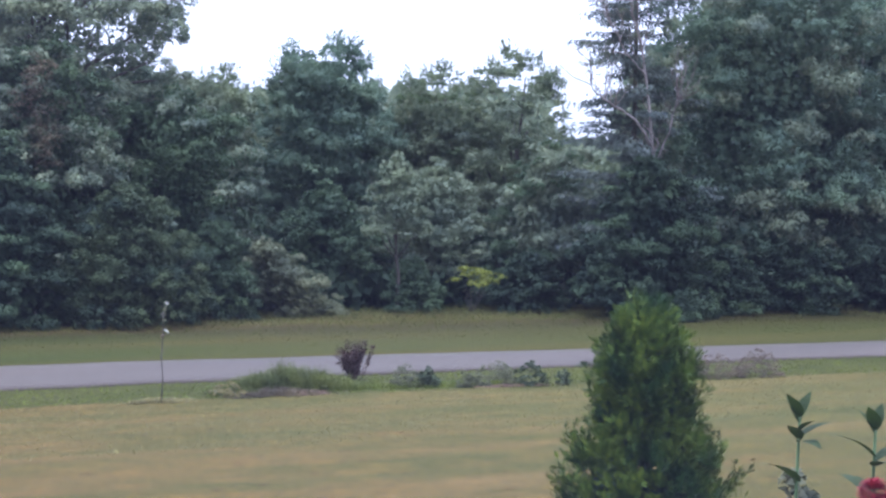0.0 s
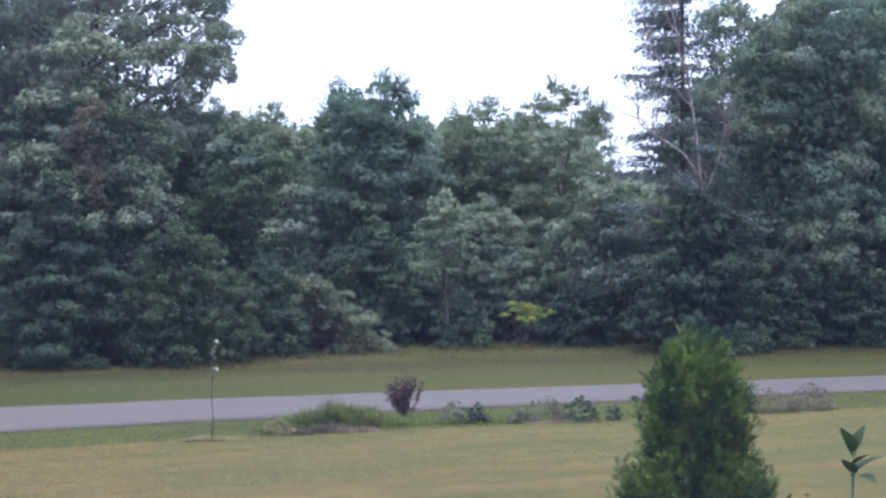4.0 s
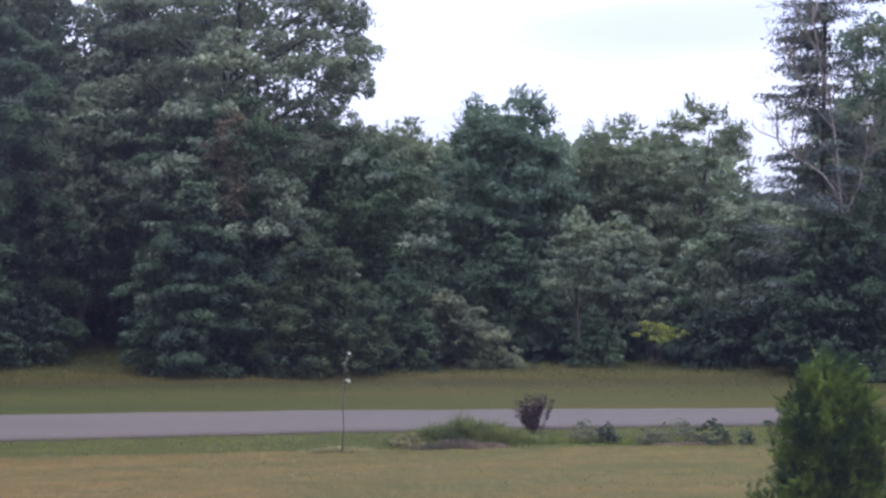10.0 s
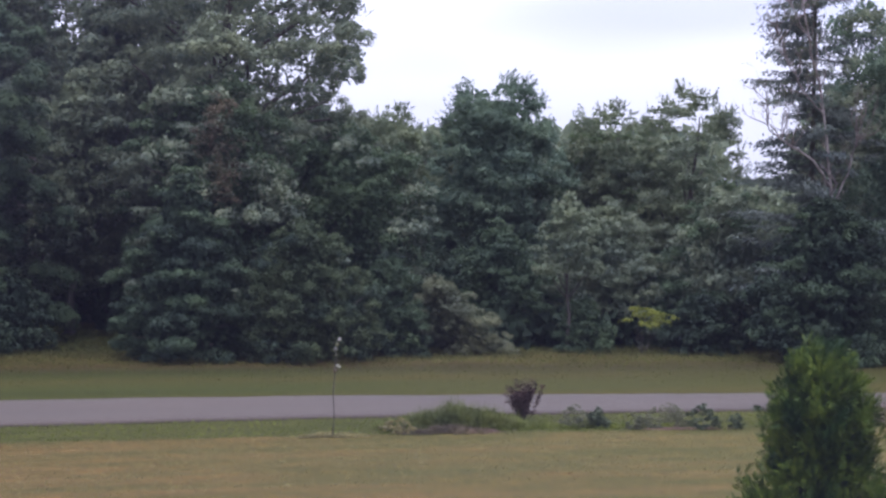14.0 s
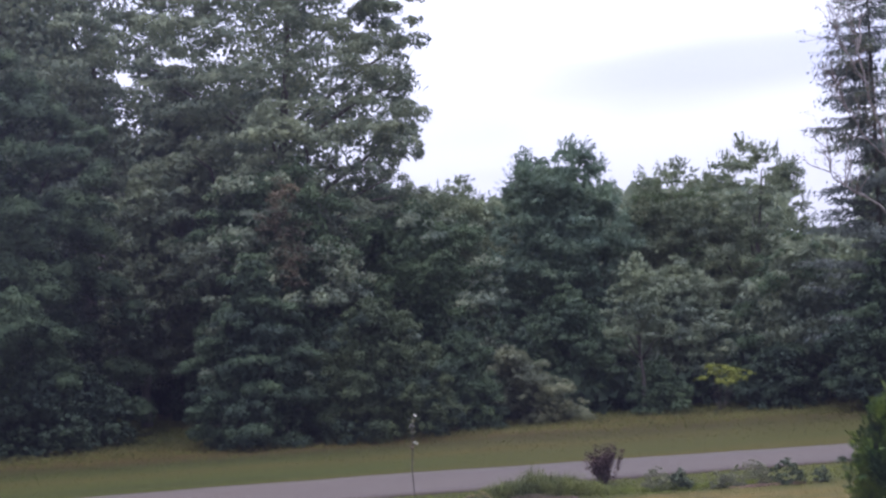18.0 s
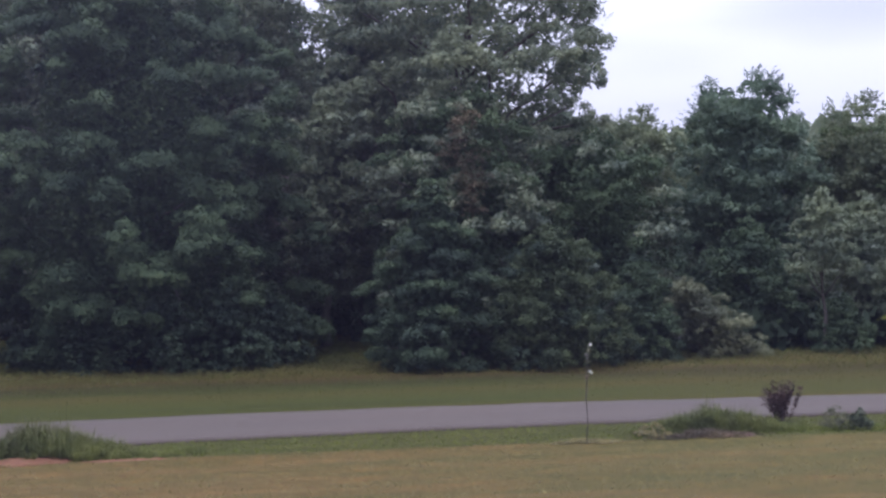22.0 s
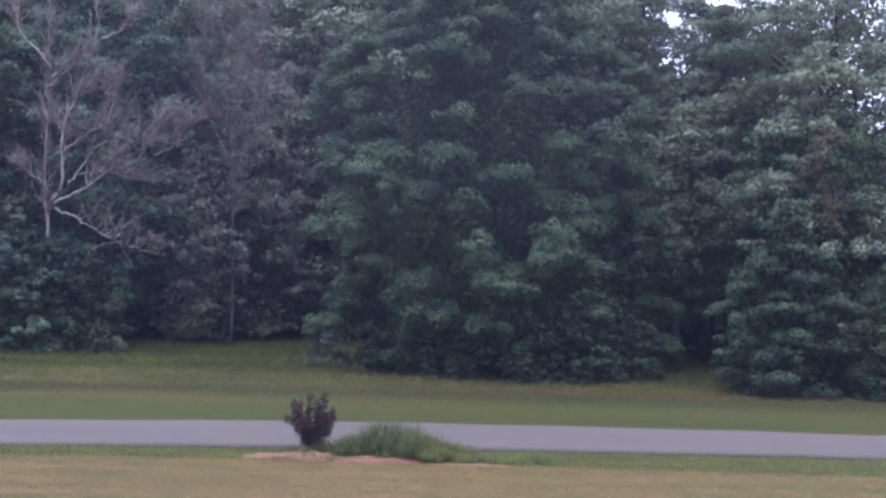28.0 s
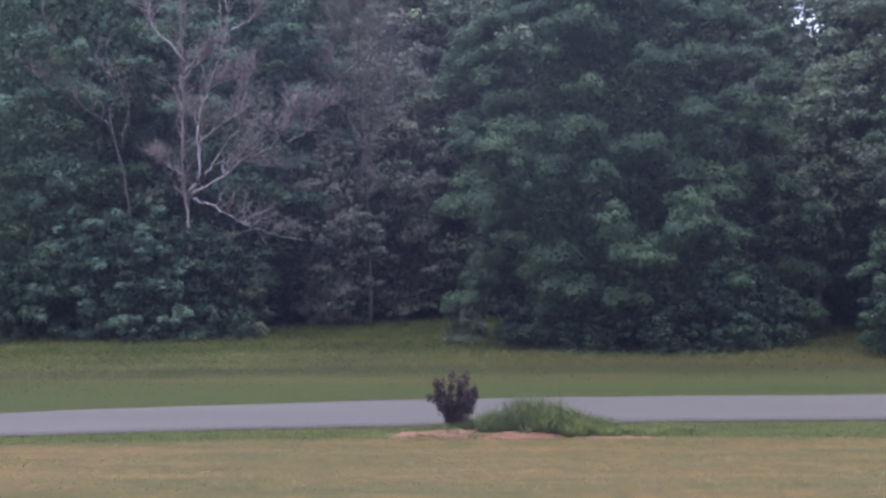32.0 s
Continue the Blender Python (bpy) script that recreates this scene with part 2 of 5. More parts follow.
def ground_mat():
    m, t, b = mat("yard_grass")
    at = t.nodes.new("ShaderNodeAttribute")
    at.attribute_name = "across"
    edge = noise_of(t, 0.9, 4.0)
    wob = t.nodes.new("ShaderNodeMath")
    wob.operation = "MULTIPLY_ADD"
    t.links.new(edge.outputs["Fac"], wob.inputs[0])
    wob.inputs[1].default_value = 1.1
    wob.inputs[2].default_value = -0.55
    pos = t.nodes.new("ShaderNodeMath")
    pos.operation = "ADD"
    t.links.new(at.outputs["Fac"], pos.inputs[0])
    t.links.new(wob.outputs["Value"], pos.inputs[1])

    def step(at_y, soft):
        k = t.nodes.new("ShaderNodeMapRange")
        k.inputs["From Min"].default_value, k.inputs["From Max"].default_value = at_y - soft, at_y + soft
        t.links.new(pos.outputs["Value"], k.inputs["Value"])
        return k.outputs["Result"]

    # mown lawn: tan swaths along the road, greener between
    swath = noise_of(t, 0.40, 7.0, (0.28, 1.0, 1.0), 0.66)
    r1 = ramp_of(t, [(0.36, (0.058, 0.053, 0.010)), (0.46, (0.071, 0.059, 0.012)), (0.54, (0.086, 0.063, 0.015)), (0.64, (0.104, 0.073, 0.021))])
    t.links.new(swath.outputs["Fac"], r1.inputs["Fac"])
    fine = noise_of(t, 7.0, 6.0, (1.4, 1.0, 1.0), 0.7)
    r2 = ramp_of(t, [(0.28, (0.52, 0.56, 0.50)), (0.72, (1.40, 1.36, 1.32))])
    t.links.new(fine.outputs["Fac"], r2.inputs["Fac"])
    mottle = noise_of(t, 1.1, 5.0, (1.5, 1.0, 1.0), 0.65)
    r5 = ramp_of(t, [(0.34, (0.86, 0.92, 0.78)), (0.5, (1.0, 1.0, 1.0)), (0.66, (1.32, 1.18, 1.12))])
    t.links.new(mottle.outputs["Fac"], r5.inputs["Fac"])
    bare = noise_of(t, 2.6, 4.0, (1.5, 1.0, 1.0))
    r6 = ramp_of(t, [(0.62, (1.0, 1.0, 1.0)), (0.70, (0.66, 0.48, 0.38))])
    t.links.new(bare.outputs["Fac"], r6.inputs["Fac"])
    lawn = mixed(t, 1.0, r1.outputs["Color"], r2.outputs["Color"], "MULTIPLY")
    lawn = mixed(t, 1.0, lawn, r5.outputs["Color"], "MULTIPLY")
    lawn = mixed(t, 1.0, lawn, r6.outputs["Color"], "MULTIPLY")
    place = t.nodes.new("ShaderNodeTexCoord")
    part_x = t.nodes.new("ShaderNodeSeparateXYZ")
    t.links.new(place.outputs["Object"], part_x.inputs["Vector"])
    east = t.nodes.new("ShaderNodeMapRange")
    east.inputs["From Min"].default_value, east.inputs["From Max"].default_value = 2.0, 16.0
    t.links.new(part_x.outputs["X"], east.inputs["Value"])
    lawn = mixed(t, 1.0, lawn, mixed(t, east.outputs["Result"], (1.05, 0.96, 0.98), (0.95, 1.02, 0.9)), "MULTIPLY")
    # verge and field
    r3 = ramp_of(t, [(0.3, (0.034, 0.038, 0.005)), (0.7, (0.049, 0.048, 0.007))])
    t.links.new(swath.outputs["Fac"], r3.inputs["Fac"])
    verge = mixed(t, 1.0, r3.outputs["Color"], r2.outputs["Color"], "MULTIPLY")
    fieldn = noise_of(t, 0.34, 5.0, (0.07, 1.0, 1.0), 0.6)
    r4 = ramp_of(t, [(0.30, (0.021, 0.022, 0.003)), (0.44, (0.029, 0.031, 0.004)), (0.56, (0.037, 0.033, 0.006)), (0.70, (0.050, 0.038, 0.008))])
    t.links.new(fieldn.outputs["Fac"], r4.inputs["Fac"])
    field = mixed(t, 1.0, r4.outputs["Color"], r2.outputs["Color"], "MULTIPLY")
    # broad bands of taller and drier growth along the field, lighter towards the far end
    span = t.nodes.new("ShaderNodeMapRange")
    span.inputs["From Min"].default_value, span.inputs["From Max"].default_value = 4.0, 50.0
    t.links.new(pos.outputs["Value"], span.inputs["Value"])
    # stops from 0.47 on are lightened to paint light onto the clearing grass
    r7 = ramp_of(t, [(0.0, (1.08, 1.15, 0.8)), (0.14, (1.2, 1.3, 0.8)), (0.23, (1.08, 1.12, 0.8)), (0.26, (0.95, 0.85, 0.85)), (0.29, (1.05, 0.88, 0.9)), (0.33, (1.6, 1.4, 1.25)),
                     (0.41, (1.5, 1.4, 1.2)), (0.47, (1.25, 1.3, 0.9)), (0.8, (1.5, 1.5, 1.0)), (1.0, (1.4, 1.2, 1.1))])
    t.links.new(span.outputs["Result"], r7.inputs["Fac"])
    field = mixed(t, 1.0, field, r7.outputs["Color"], "MULTIPLY")
    c = mixed(t, step(0.0, 0.25), lawn, verge)
    c = mixed(t, step(5.0, 0.5), c, field)
    t.links.new(c, b.inputs["Base Color"])
    b.inputs["Roughness"].default_value = 0.95
    b.inputs["Specular IOR Level"].default_value = 0.15
    bumped(t, b, fine.outputs["Fac"], 0.8, 0.05)
    return m


def asphalt_mat():
    m, t, b = mat("worn_asphalt")
    n = noise_of(t, 60.0, 5.0)
    n2 = noise_of(t, 0.35, 4.0, (0.25, 1.0, 1.0))
    r = ramp_of(t, [(0.3, (0.052, 0.039, 0.028)), (0.7, (0.067, 0.049, 0.034))])
    t.links.new(n2.outputs["Fac"], r.inputs["Fac"])
    r2 = ramp_of(t, [(0.3, (0.8, 0.8, 0.8)), (0.7, (1.15, 1.15, 1.15))])
    t.links.new(n.outputs["Fac"], r2.inputs["Fac"])
    t.links.new(mixed(t, 1.0, r.outputs["Color"], r2.outputs["Color"], "MULTIPLY"), b.inputs["Base Color"])
    b.inputs["Roughness"].default_value = 0.85
    bumped(t, b, n.outputs["Fac"], 0.5, 0.01)
    return m


def soil_mat(name, dark, light):
    m, t, b = mat(name)
    n = noise_of(t, 9.0, 6.0, (1, 1, 1), 0.65)
    r = ramp_of(t, [(0.3, dark), (0.7, light)])
    t.links.new(n.outputs["Fac"], r.inputs["Fac"])
    t.links.new(r.outputs["Color"], b.inputs["Base Color"])
    b.inputs["Roughness"].default_value = 0.95
    bumped(t, b, n.outputs["Fac"], 0.9, 0.05)
    return m


M_GROUND, M_ROAD = ground_mat(), asphalt_mat()
M_REDSOIL = soil_mat("red_clay", (0.090, 0.038, 0.014), (0.200, 0.088, 0.040))
M_MULCH = soil_mat("brown_mulch", (0.052, 0.028, 0.014), (0.115, 0.066, 0.038))


# ---- mesh helpers ----
def quads(name, verts, material):
    """One mesh of separate faces; verts: (faces, corners, 3)."""
    k = verts.shape[1]
    v = np.ascontiguousarray(verts, dtype=np.float32)
    n = len(v)
    me = bpy.data.meshes.new(name)
    me.vertices.add(n * k)
    me.vertices.foreach_set("co", v.ravel())
    me.loops.add(n * k)
    me.loops.foreach_set("vertex_index", np.arange(n * k, dtype=np.int32))
    me.polygons.add(n)
    me.polygons.foreach_set("loop_start", np.arange(0, n * k, k, dtype=np.int32))
    me.update(calc_edges=True)
    me.materials.append(material)
    return me


def unit(a):
    return a / np.maximum(np.linalg.norm(a, axis=-1, keepdims=True), 1e-9)


def leaf_quads(centre, axis, normal, length, width, fold=0.25):
    """Folded pointed leaves: base, side, tip, side."""
    side = unit(np.cross(axis, normal))
    up = np.cross(side, axis)
    L, Wd = length[:, None], width[:, None]
    base, tip = centre - axis * L * 0.5, centre + axis * L * 0.5
    lift = up * Wd * fold
    return np.stack([base, centre + side * Wd * 0.5 + lift, tip, centre - side * Wd * 0.5 + lift], axis=1)


def leaf_tris(centre, axis, normal, length, width):
    """Small pointed leaves of one face: two corners at the stalk end, one tip."""
    side = unit(np.cross(axis, normal)) * (width * 0.5)[:, None]
    base = centre - axis * (length * 0.5)[:, None]
    return np.stack([base - side, base + side, centre + axis * (length * 0.5)[:, None]], axis=1)


def tube(points, radii, sides=6):
    """Verts and faces of a bent tapering tube."""
    p = np.array(points, float)
    r = np.array(radii, float)
    d = unit(np.gradient(p, axis=0))
    ref = np.where(np.abs(d[:, 2:3]) > 0.9, np.array([[1.0, 0, 0]]), np.array([[0, 0, 1.0]]))
    a = unit(np.cross(d, ref))
    b = np.cross(d, a)
    an = np.linspace(0, 2 * math.pi, sides, endpoint=False)
    ring = p[:, None] + r[:, None, None] * (np.cos(an)[None, :, None] * a[:, None] + np.sin(an)[None, :, None] * b[:, None])
    v = ring.reshape(-1, 3)
    f = []
    for i in range(len(p) - 1):
        for j in range(sides):
            k = (j + 1) % sides
            f.append((i * sides + j, i * sides + k, (i + 1) * sides + k, (i + 1) * sides + j))
    f.append(tuple(range(sides - 1, -1, -1)))
    f.append(tuple((len(p) - 1) * sides + j for j in range(sides)))
    return v, f


def joined(name, pieces, material, smooth=True):
    vs, fs, o = [], [], 0
    for v, f in pieces:
        vs.append(v)
        fs += [tuple(i + o for i in q) for q in f]
        o += len(v)
    me = bpy.data.meshes.new(name)
    me.from_pydata(np.concatenate(vs).tolist(), [], fs)
    if smooth:
        me.polygons.foreach_set("use_smooth", [True] * len(me.polygons))
    me.materials.append(material)
    return me


def part(name, me, parent, label=""):
    ob = new(name, me)
    ob.parent = parent
    return tagged(ob, label)


def base(name, x, y, z, label, category, group="", kind=""):
    ob = new(name)
    ob.location = (x, y, z)
    ob.empty_display_size = 0.3
    return tagged(ob, label, category, group, kind)


# ---- plan of the ground ----
def bent(c, x):
    """A gentle cubic line between x = -16 and 35, straight beyond."""
    q = np.clip(x, -16.0, 35.0)
    y = c[0] + c[1] * q + c[2] * q ** 2 + c[3] * q ** 3
    s = c[1] + 2 * c[2] * q + 3 * c[3] * q ** 2
    return y + s * (x - q)


def lawn_edge(x):
    return bent((33.3, 0.0044, -0.00439, 0.000079), np.asarray(x, float))


def road_near(x):
    return bent((35.75, 0.0862, -0.00466, 0.0000342), np.asarray(x, float))


def road_far(x):
    return bent((40.95, 0.0558, -0.00699, 0.0000993), np.asarray(x, float))


def land(x, y):
    """Height of the ground: the yard rises from the road to the house."""
    x, y = np.asarray(x, float), np.asarray(y, float)
    u = np.clip((32.0 - y) / 31.0, 0, 1)
    yard = 2.95 * (u * 0.75 + 0.25 * u * u * (3 - 2 * u))
    ripple = 0.03 * np.sin(x * 0.7 + 1.3 * np.sin(y * 0.4)) * np.sin(y * 0.9 + 0.5)
    return yard + ripple * np.clip((np.abs(y - 38) - 5) / 5, 0, 1)


def grid_lines(spans):
    out = []
    for a, b, s in spans:
        out += list(np.arange(a, b - 1e-6, s))
    out.append(spans[-1][1])
    return np.array(out)


def build_ground():
    gx = grid_lines([(-1600, -400, 200), (-400, -100, 50), (-100, -40, 6), (-40, 60, 0.8), (60, 120, 6), (120, 420, 50), (420, 1620, 200)])
    gy = grid_lines([(-1600, -400, 200), (-400, -60, 40), (-60, -6, 3), (-6, 60, 0.6), (60, 100, 2), (100, 300, 20), (300, 1900, 200)])
    X, Y = np.meshgrid(gx, gy)
    rng = np.random.default_rng(5)
    bumps = rng.uniform(-0.03, -0.005, X.shape) * ((Y < 60) & (np.abs(X) < 70))
    on_road = (Y > road_near(X) - 0.5) & (Y < road_far(X) + 0.5)
    Z = land(X, Y) + np.where(on_road, -0.03, bumps)
    me = bpy.data.meshes.new("ground")
    nx, ny = len(gx), len(gy)
    v = np.stack([X, Y, Z], -1).reshape(-1, 3)
    i = (np.arange(ny - 1)[:, None] * nx + np.arange(nx - 1)[None]).ravel()
    f = np.stack([i, i + 1, i + nx + 1, i + nx], 1)
    me.from_pydata(v.tolist(), [], f.tolist())
    a = me.attributes.new("across", "FLOAT", "POINT")
    a.data.foreach_set("value", (Y - lawn_edge(X)).ravel().astype(np.float32))
    me.polygons.foreach_set("use_smooth", [True] * len(me.polygons))
    me.materials.append(M_GROUND)
    tagged(new("ground", me), "dry mown lawn, green verge and rough field grass", "ground", kind="structure")


def build_road():
    xs = grid_lines([(-300, -60, 20), (-60, 80, 1.0), (80, 300, 20)])
    rng = np.random.default_rng(6)
    e1, e2 = rng.normal(0, 0.05, len(xs)), rng.normal(0, 0.05, len(xs))
    rows = []
    for w, z in ((0.0, -0.06), (0.0, 0.012), (0.12, 0.03), (0.5, 0.06), (0.88, 0.03), (1.0, 0.012), (1.0, -0.06)):
        y = road_near(xs) * (1 - w) + road_far(xs) * w + (e1 if w < 0.3 else e2 if w > 0.7 else 0)
        rows.append(np.stack([xs, y, np.full(len(xs), z)], -1))
    v = np.concatenate(rows)
    n = len(xs)
    f = [(r * n + i, r * n + i + 1, (r + 1) * n + i + 1, (r + 1) * n + i) for r in range(6) for i in range(n - 1)]
    me = bpy.data.meshes.new("road")
    me.from_pydata(v.tolist(), [], f)
    me.polygons.foreach_set("use_smooth", [True] * len(me.polygons))
    me.materials.append(M_ROAD)
    tagged(new("road", me), "pale grey worn asphalt country road", "road", kind="structure")


build_ground()
build_road()


# ---- grasses ----
def blades(rng, x, y, h, w, lean=0.5):
    n = len(x)
    z = land(x, y) - 0.015
    an = rng.uniform(0, 2 * math.pi, n)
    side = np.stack([np.cos(an), np.sin(an), np.zeros(n)], -1) * (w * 0.5)[:, None]
    b2 = rng.uniform(0, 2 * math.pi, n)
    off = np.stack([np.cos(b2), np.sin(b2), np.zeros(n)], -1) * (h * lean * rng.random(n))[:, None]
    root = np.stack([x, y, z], -1)
    tip = root + off + np.stack([np.zeros(n), np.zeros(n), h], -1)
    mid = root + off * 0.35 + np.stack([np.zeros(n), np.zeros(n), h * 0.55], -1)
    return np.stack([root - side, root + side, mid + side * 0.9, tip], 1)


def build_grass():
    rng = np.random.default_rng(11)
    # rough field between road and wood, taller in strips and towards the wood
    n = 90000
    x = rng.uniform(-34, 58, n)
    y = road_far(x) + 0.15 + rng.random(n) ** 0.9 * 34
    keep = ((y < 58) | (x < 8)) & (y - road_far(x) > rng.random(n) * 7)
    x, y = x[keep], y[keep]
    d = y - road_far(x)
    h = np.interp(d, (0, 3, 4.5, 6, 9, 12, 16), (0.025, 0.04, 0.065, 0.05, 0.09, 0.16, 0.19)) * rng.uniform(0.5, 1.3, len(x))
    tan = (np.abs(d - 13.0 - 0.8 * np.sin(x * 0.3)) < 2.8 + rng.normal(0, 0.8, len(x))) | (rng.random(len(x)) < 0.12)
    for name, pick, m, label in (("field_grass", ~tan, M_FIELD, "rough green field grass between road and wood"), ("tall_grass", tan, M_TALL, "taller yellowish field grass before the wood")):
        me = quads(name, blades(rng, x[pick], y[pick], h[pick], rng.uniform(0.010, 0.020, pick.sum()), 2.0), m)
        tagged(new(name, me), label, "grass", kind="stuff")
    # greener strip along the near side of the road
    n = 26000
    x = rng.uniform(-26, 48, n)
    y = lawn_edge(x) + rng.random(n) * (road_near(x) - lawn_edge(x) + 0.05)
    me = quads("verge_grass", blades(rng, x, y, rng.uniform(0.02, 0.06, n), rng.uniform(0.012, 0.026, n), 2.4), M_VERGE)
    tagged(new("verge_grass", me), "green uncut grass along the road edge", "grass", kind="stuff")

    # short dry stubble over the mown lawn
    n = 34000
    x = rng.uniform(-22, 36, n)
    y = lawn_edge(x) + 0.1 - rng.random(n) ** 1.2 * 13
    me = quads("lawn_stubble", blades(rng, x, y, rng.uniform(0.015, 0.045, n), rng.uniform(0.006, 0.016, n), 2.2), M_STRAW)
    tagged(new("lawn_stubble", me), "short dry stubble over the mown lawn", "grass", kind="stuff")


build_grass()


# ---- trees ----
PROFILES = {
    "round": ((0, 0.15, 0.4, 0.65, 0.85, 1), (0.45, 0.85, 1.0, 0.92, 0.62, 0.12)),
    "maple": ((0, 0.06, 0.2, 0.4, 0.65, 0.85, 1), (0.93, 0.98, 1.0, 0.97, 0.74, 0.46, 0.08)),
    "oak": ((0, 0.2, 0.33, 0.6, 0.85, 1), (0.80, 0.97, 1.0, 0.93, 0.75, 0.3)),
    "crown": ((0, 0.15, 0.4, 0.7, 0.88, 1), (0.70, 0.86, 1.0, 0.96, 0.74, 0.25)),
    "full": ((0, 0.2, 0.5, 0.75, 0.9, 1), (0.80, 0.90, 1.0, 0.94, 0.74, 0.30)),
    "dome": ((0, 0.2, 0.45, 0.7, 0.88, 1), (0.92, 1.0, 0.95, 0.75, 0.48, 0.12)),
    "cone": ((0, 0.12, 0.35, 0.6, 0.85, 1), (0.80, 1.0, 0.88, 0.62, 0.30, 0.04)),
}


def profile(style, u):
    return np.interp(u, *PROFILES[style])


def foliage(rng, c, rad, flat, count, size, droop=0.35, spread=0.3):
    """Leaves over the shells of flattened clumps."""
    count, size = int(count * 1.75), size * 0.75
    w = rad ** 2
    pick = rng.choice(len(c), size=count, p=w / w.sum())
    d = unit(rng.normal(size=(count, 3)))
    d[:, 2] = np.where(rng.random(count) < 0.72, np.abs(d[:, 2]), d[:, 2])
    rr = rad[pick] * (1 - spread * rng.random(count) ** 0.7) * (1 + 0.2 * rng.normal(size=count))
    p = c[pick] + d * rr[:, None] * np.stack([np.ones(count), np.ones(count), np.full(count, flat)], -1)
    nrm = unit(d * 0.7 + np.array([0, 0, 0.75]) + rng.normal(size=(count, 3)) * 0.34)
    ax = unit(np.cross(nrm, rng.normal(size=(count, 3))) + d * 0.5 - np.array([0, 0, droop]))
    ln = size * rng.uniform(0.55, 1.35, count)
    return leaf_tris(p, ax, nrm, ln, ln * rng.uniform(0.6, 0.95, count))


def tuft_spots(rng, style, h, r, low, tuft, fill, lump):
    """Places, sizes and outward ways of the leaf tufts over a lumpy crown."""
    us = np.linspace(0, 1, 60)
    w = (profile(style, us) + 0.06) * (np.interp(us, (0, 0.12, 0.3, 0.4), (0.4, 0.7, 0.95, 1)) if style == "maple" else 1)
    area = 2 * math.pi * r * w.mean() * h * (1 - low)
    n = max(6, int(fill * area / (3.0 * tuft * tuft)))
    cdf = np.cumsum(w) / w.sum()
    u = np.interp((rng.permutation(n) + rng.random(n)) / n, cdf, us)
    an = np.arange(n) * 2.39996 + rng.uniform(0, 6.28) + rng.normal(0, 0.2, n)
    rad = tuft * rng.uniform(0.55, 1.35, n) * (0.62 + 0.38 * profile(style, u))
    z = low * h + u * h * (1 - low) - rad * 0.3 * u
    k = 1.6 / max(r, 0.5)
    seed = float(rng.uniform(0, 50))
    bulge = np.array([noise.noise((math.cos(t) * 1.4 + seed, math.sin(t) * 1.4, q * k)) for t, q in zip(an, z)])
    R = np.maximum(profile(style, u) * r * (1 + lump * bulge) - rad * 0.75, 0) * np.where(rng.random(n) < 0.2, rng.uniform(0.65, 0.9, n), rng.uniform(0.9, 1.04, n))
    out = np.stack([np.cos(an), np.sin(an), np.zeros(n)], -1)
    c = out * R[:, None]
    c[:, 2] = np.maximum(z, 0.25 * rad)
    return c, rad, out, u


def tuft_leaves(rng, c, rad, out, flat, cover, size, fingers=11, droop=0.5, rough=0.2, knob=1.0):
    """Each tuft is a rounded heap of small knobs of leaves, fuller above and hanging at the rim."""
    n = len(c)
    an = rng.uniform(0, 2 * math.pi, (n, fingers))
    rho = np.sqrt(rng.random((n, fingers))) * 0.85
    fx, fy = rho * np.cos(an), rho * np.sin(an)
    side = np.stack([-out[:, 1], out[:, 0], np.zeros(n)], -1)
    R = rad[:, None]
    sub = c[:, None] + out[:, None] * (fx * R)[..., None] + side[:, None] * (fy * R * 1.15)[..., None]
    sub[..., 2] += R * flat * (rng.uniform(-0.45, 0.45, (n, fingers)) * (1 - rho) - droop * (0.3 * fx + 0.7 * rho ** 2))
    sr = (R * knob * rng.uniform(0.20, 0.42, (n, fingers))).ravel()
    sub = sub.reshape(-1, 3)
    count = np.maximum((cover * 13 * (sr / size) ** 2 * rng.uniform(0.7, 1.2, len(sr))).astype(int), 3)
    k = np.repeat(np.arange(len(sub)), count)
    m = len(k)
    d = unit(rng.normal(size=(m, 3)))
    d[:, 2] = np.where(rng.random(m) < 0.6, np.abs(d[:, 2]), d[:, 2])
    rr = sr[k] * (1.04 - 0.3 * rng.random(m) ** 2) * (1 + 0.10 * rng.normal(size=m))
    p = sub[k] + d * rr[:, None] * np.array([1, 1, 0.55 + 0.45 * flat])
    nrm = unit(d + np.array([0, 0, 0.22]) + rng.normal(size=(m, 3)) * rough)
    ax = unit(np.cross(nrm, rng.normal(size=(m, 3))) * 0.8 + d * np.array([0.4, 0.4, 0]) - np.array([0, 0, 0.4]))
    ln = size * rng.uniform(0.65, 1.3, m)
    return leaf_tris(p, ax, nrm, ln, ln * rng.uniform(0.65, 0.95, m))


def deep_leaves(rng, style, h, r, low, top, cover, size, reach=0.6):
    """The shaded leaves inside the crown, that close it to the eye."""
    w = profile(style, np.linspace(0, top, 20)).mean()
    count = int(cover * 2 * math.pi * r * w * h * (1 - low) * top / (0.45 * size * size))
    u = rng.random(count) * top
    an = rng.uniform(0, 2 * math.pi, count)
    out = np.stack([np.cos(an), np.sin(an), np.zeros(count)], -1)
    R = profile(style, u) * r * rng.uniform(0.15, reach, count)
    p = out * R[:, None]
    p[:, 2] = low * h + u * (h * (1 - low)) * 0.96 + 0.15 * size
    nrm = unit(out + rng.normal(size=(count, 3)) * 0.5)
    ln = size * rng.uniform(0.6, 1.3, count)
    return leaf_tris(p, unit(rng.normal(size=(count, 3)) - np.array([0, 0, 0.6])), nrm, ln, ln * 0.9)


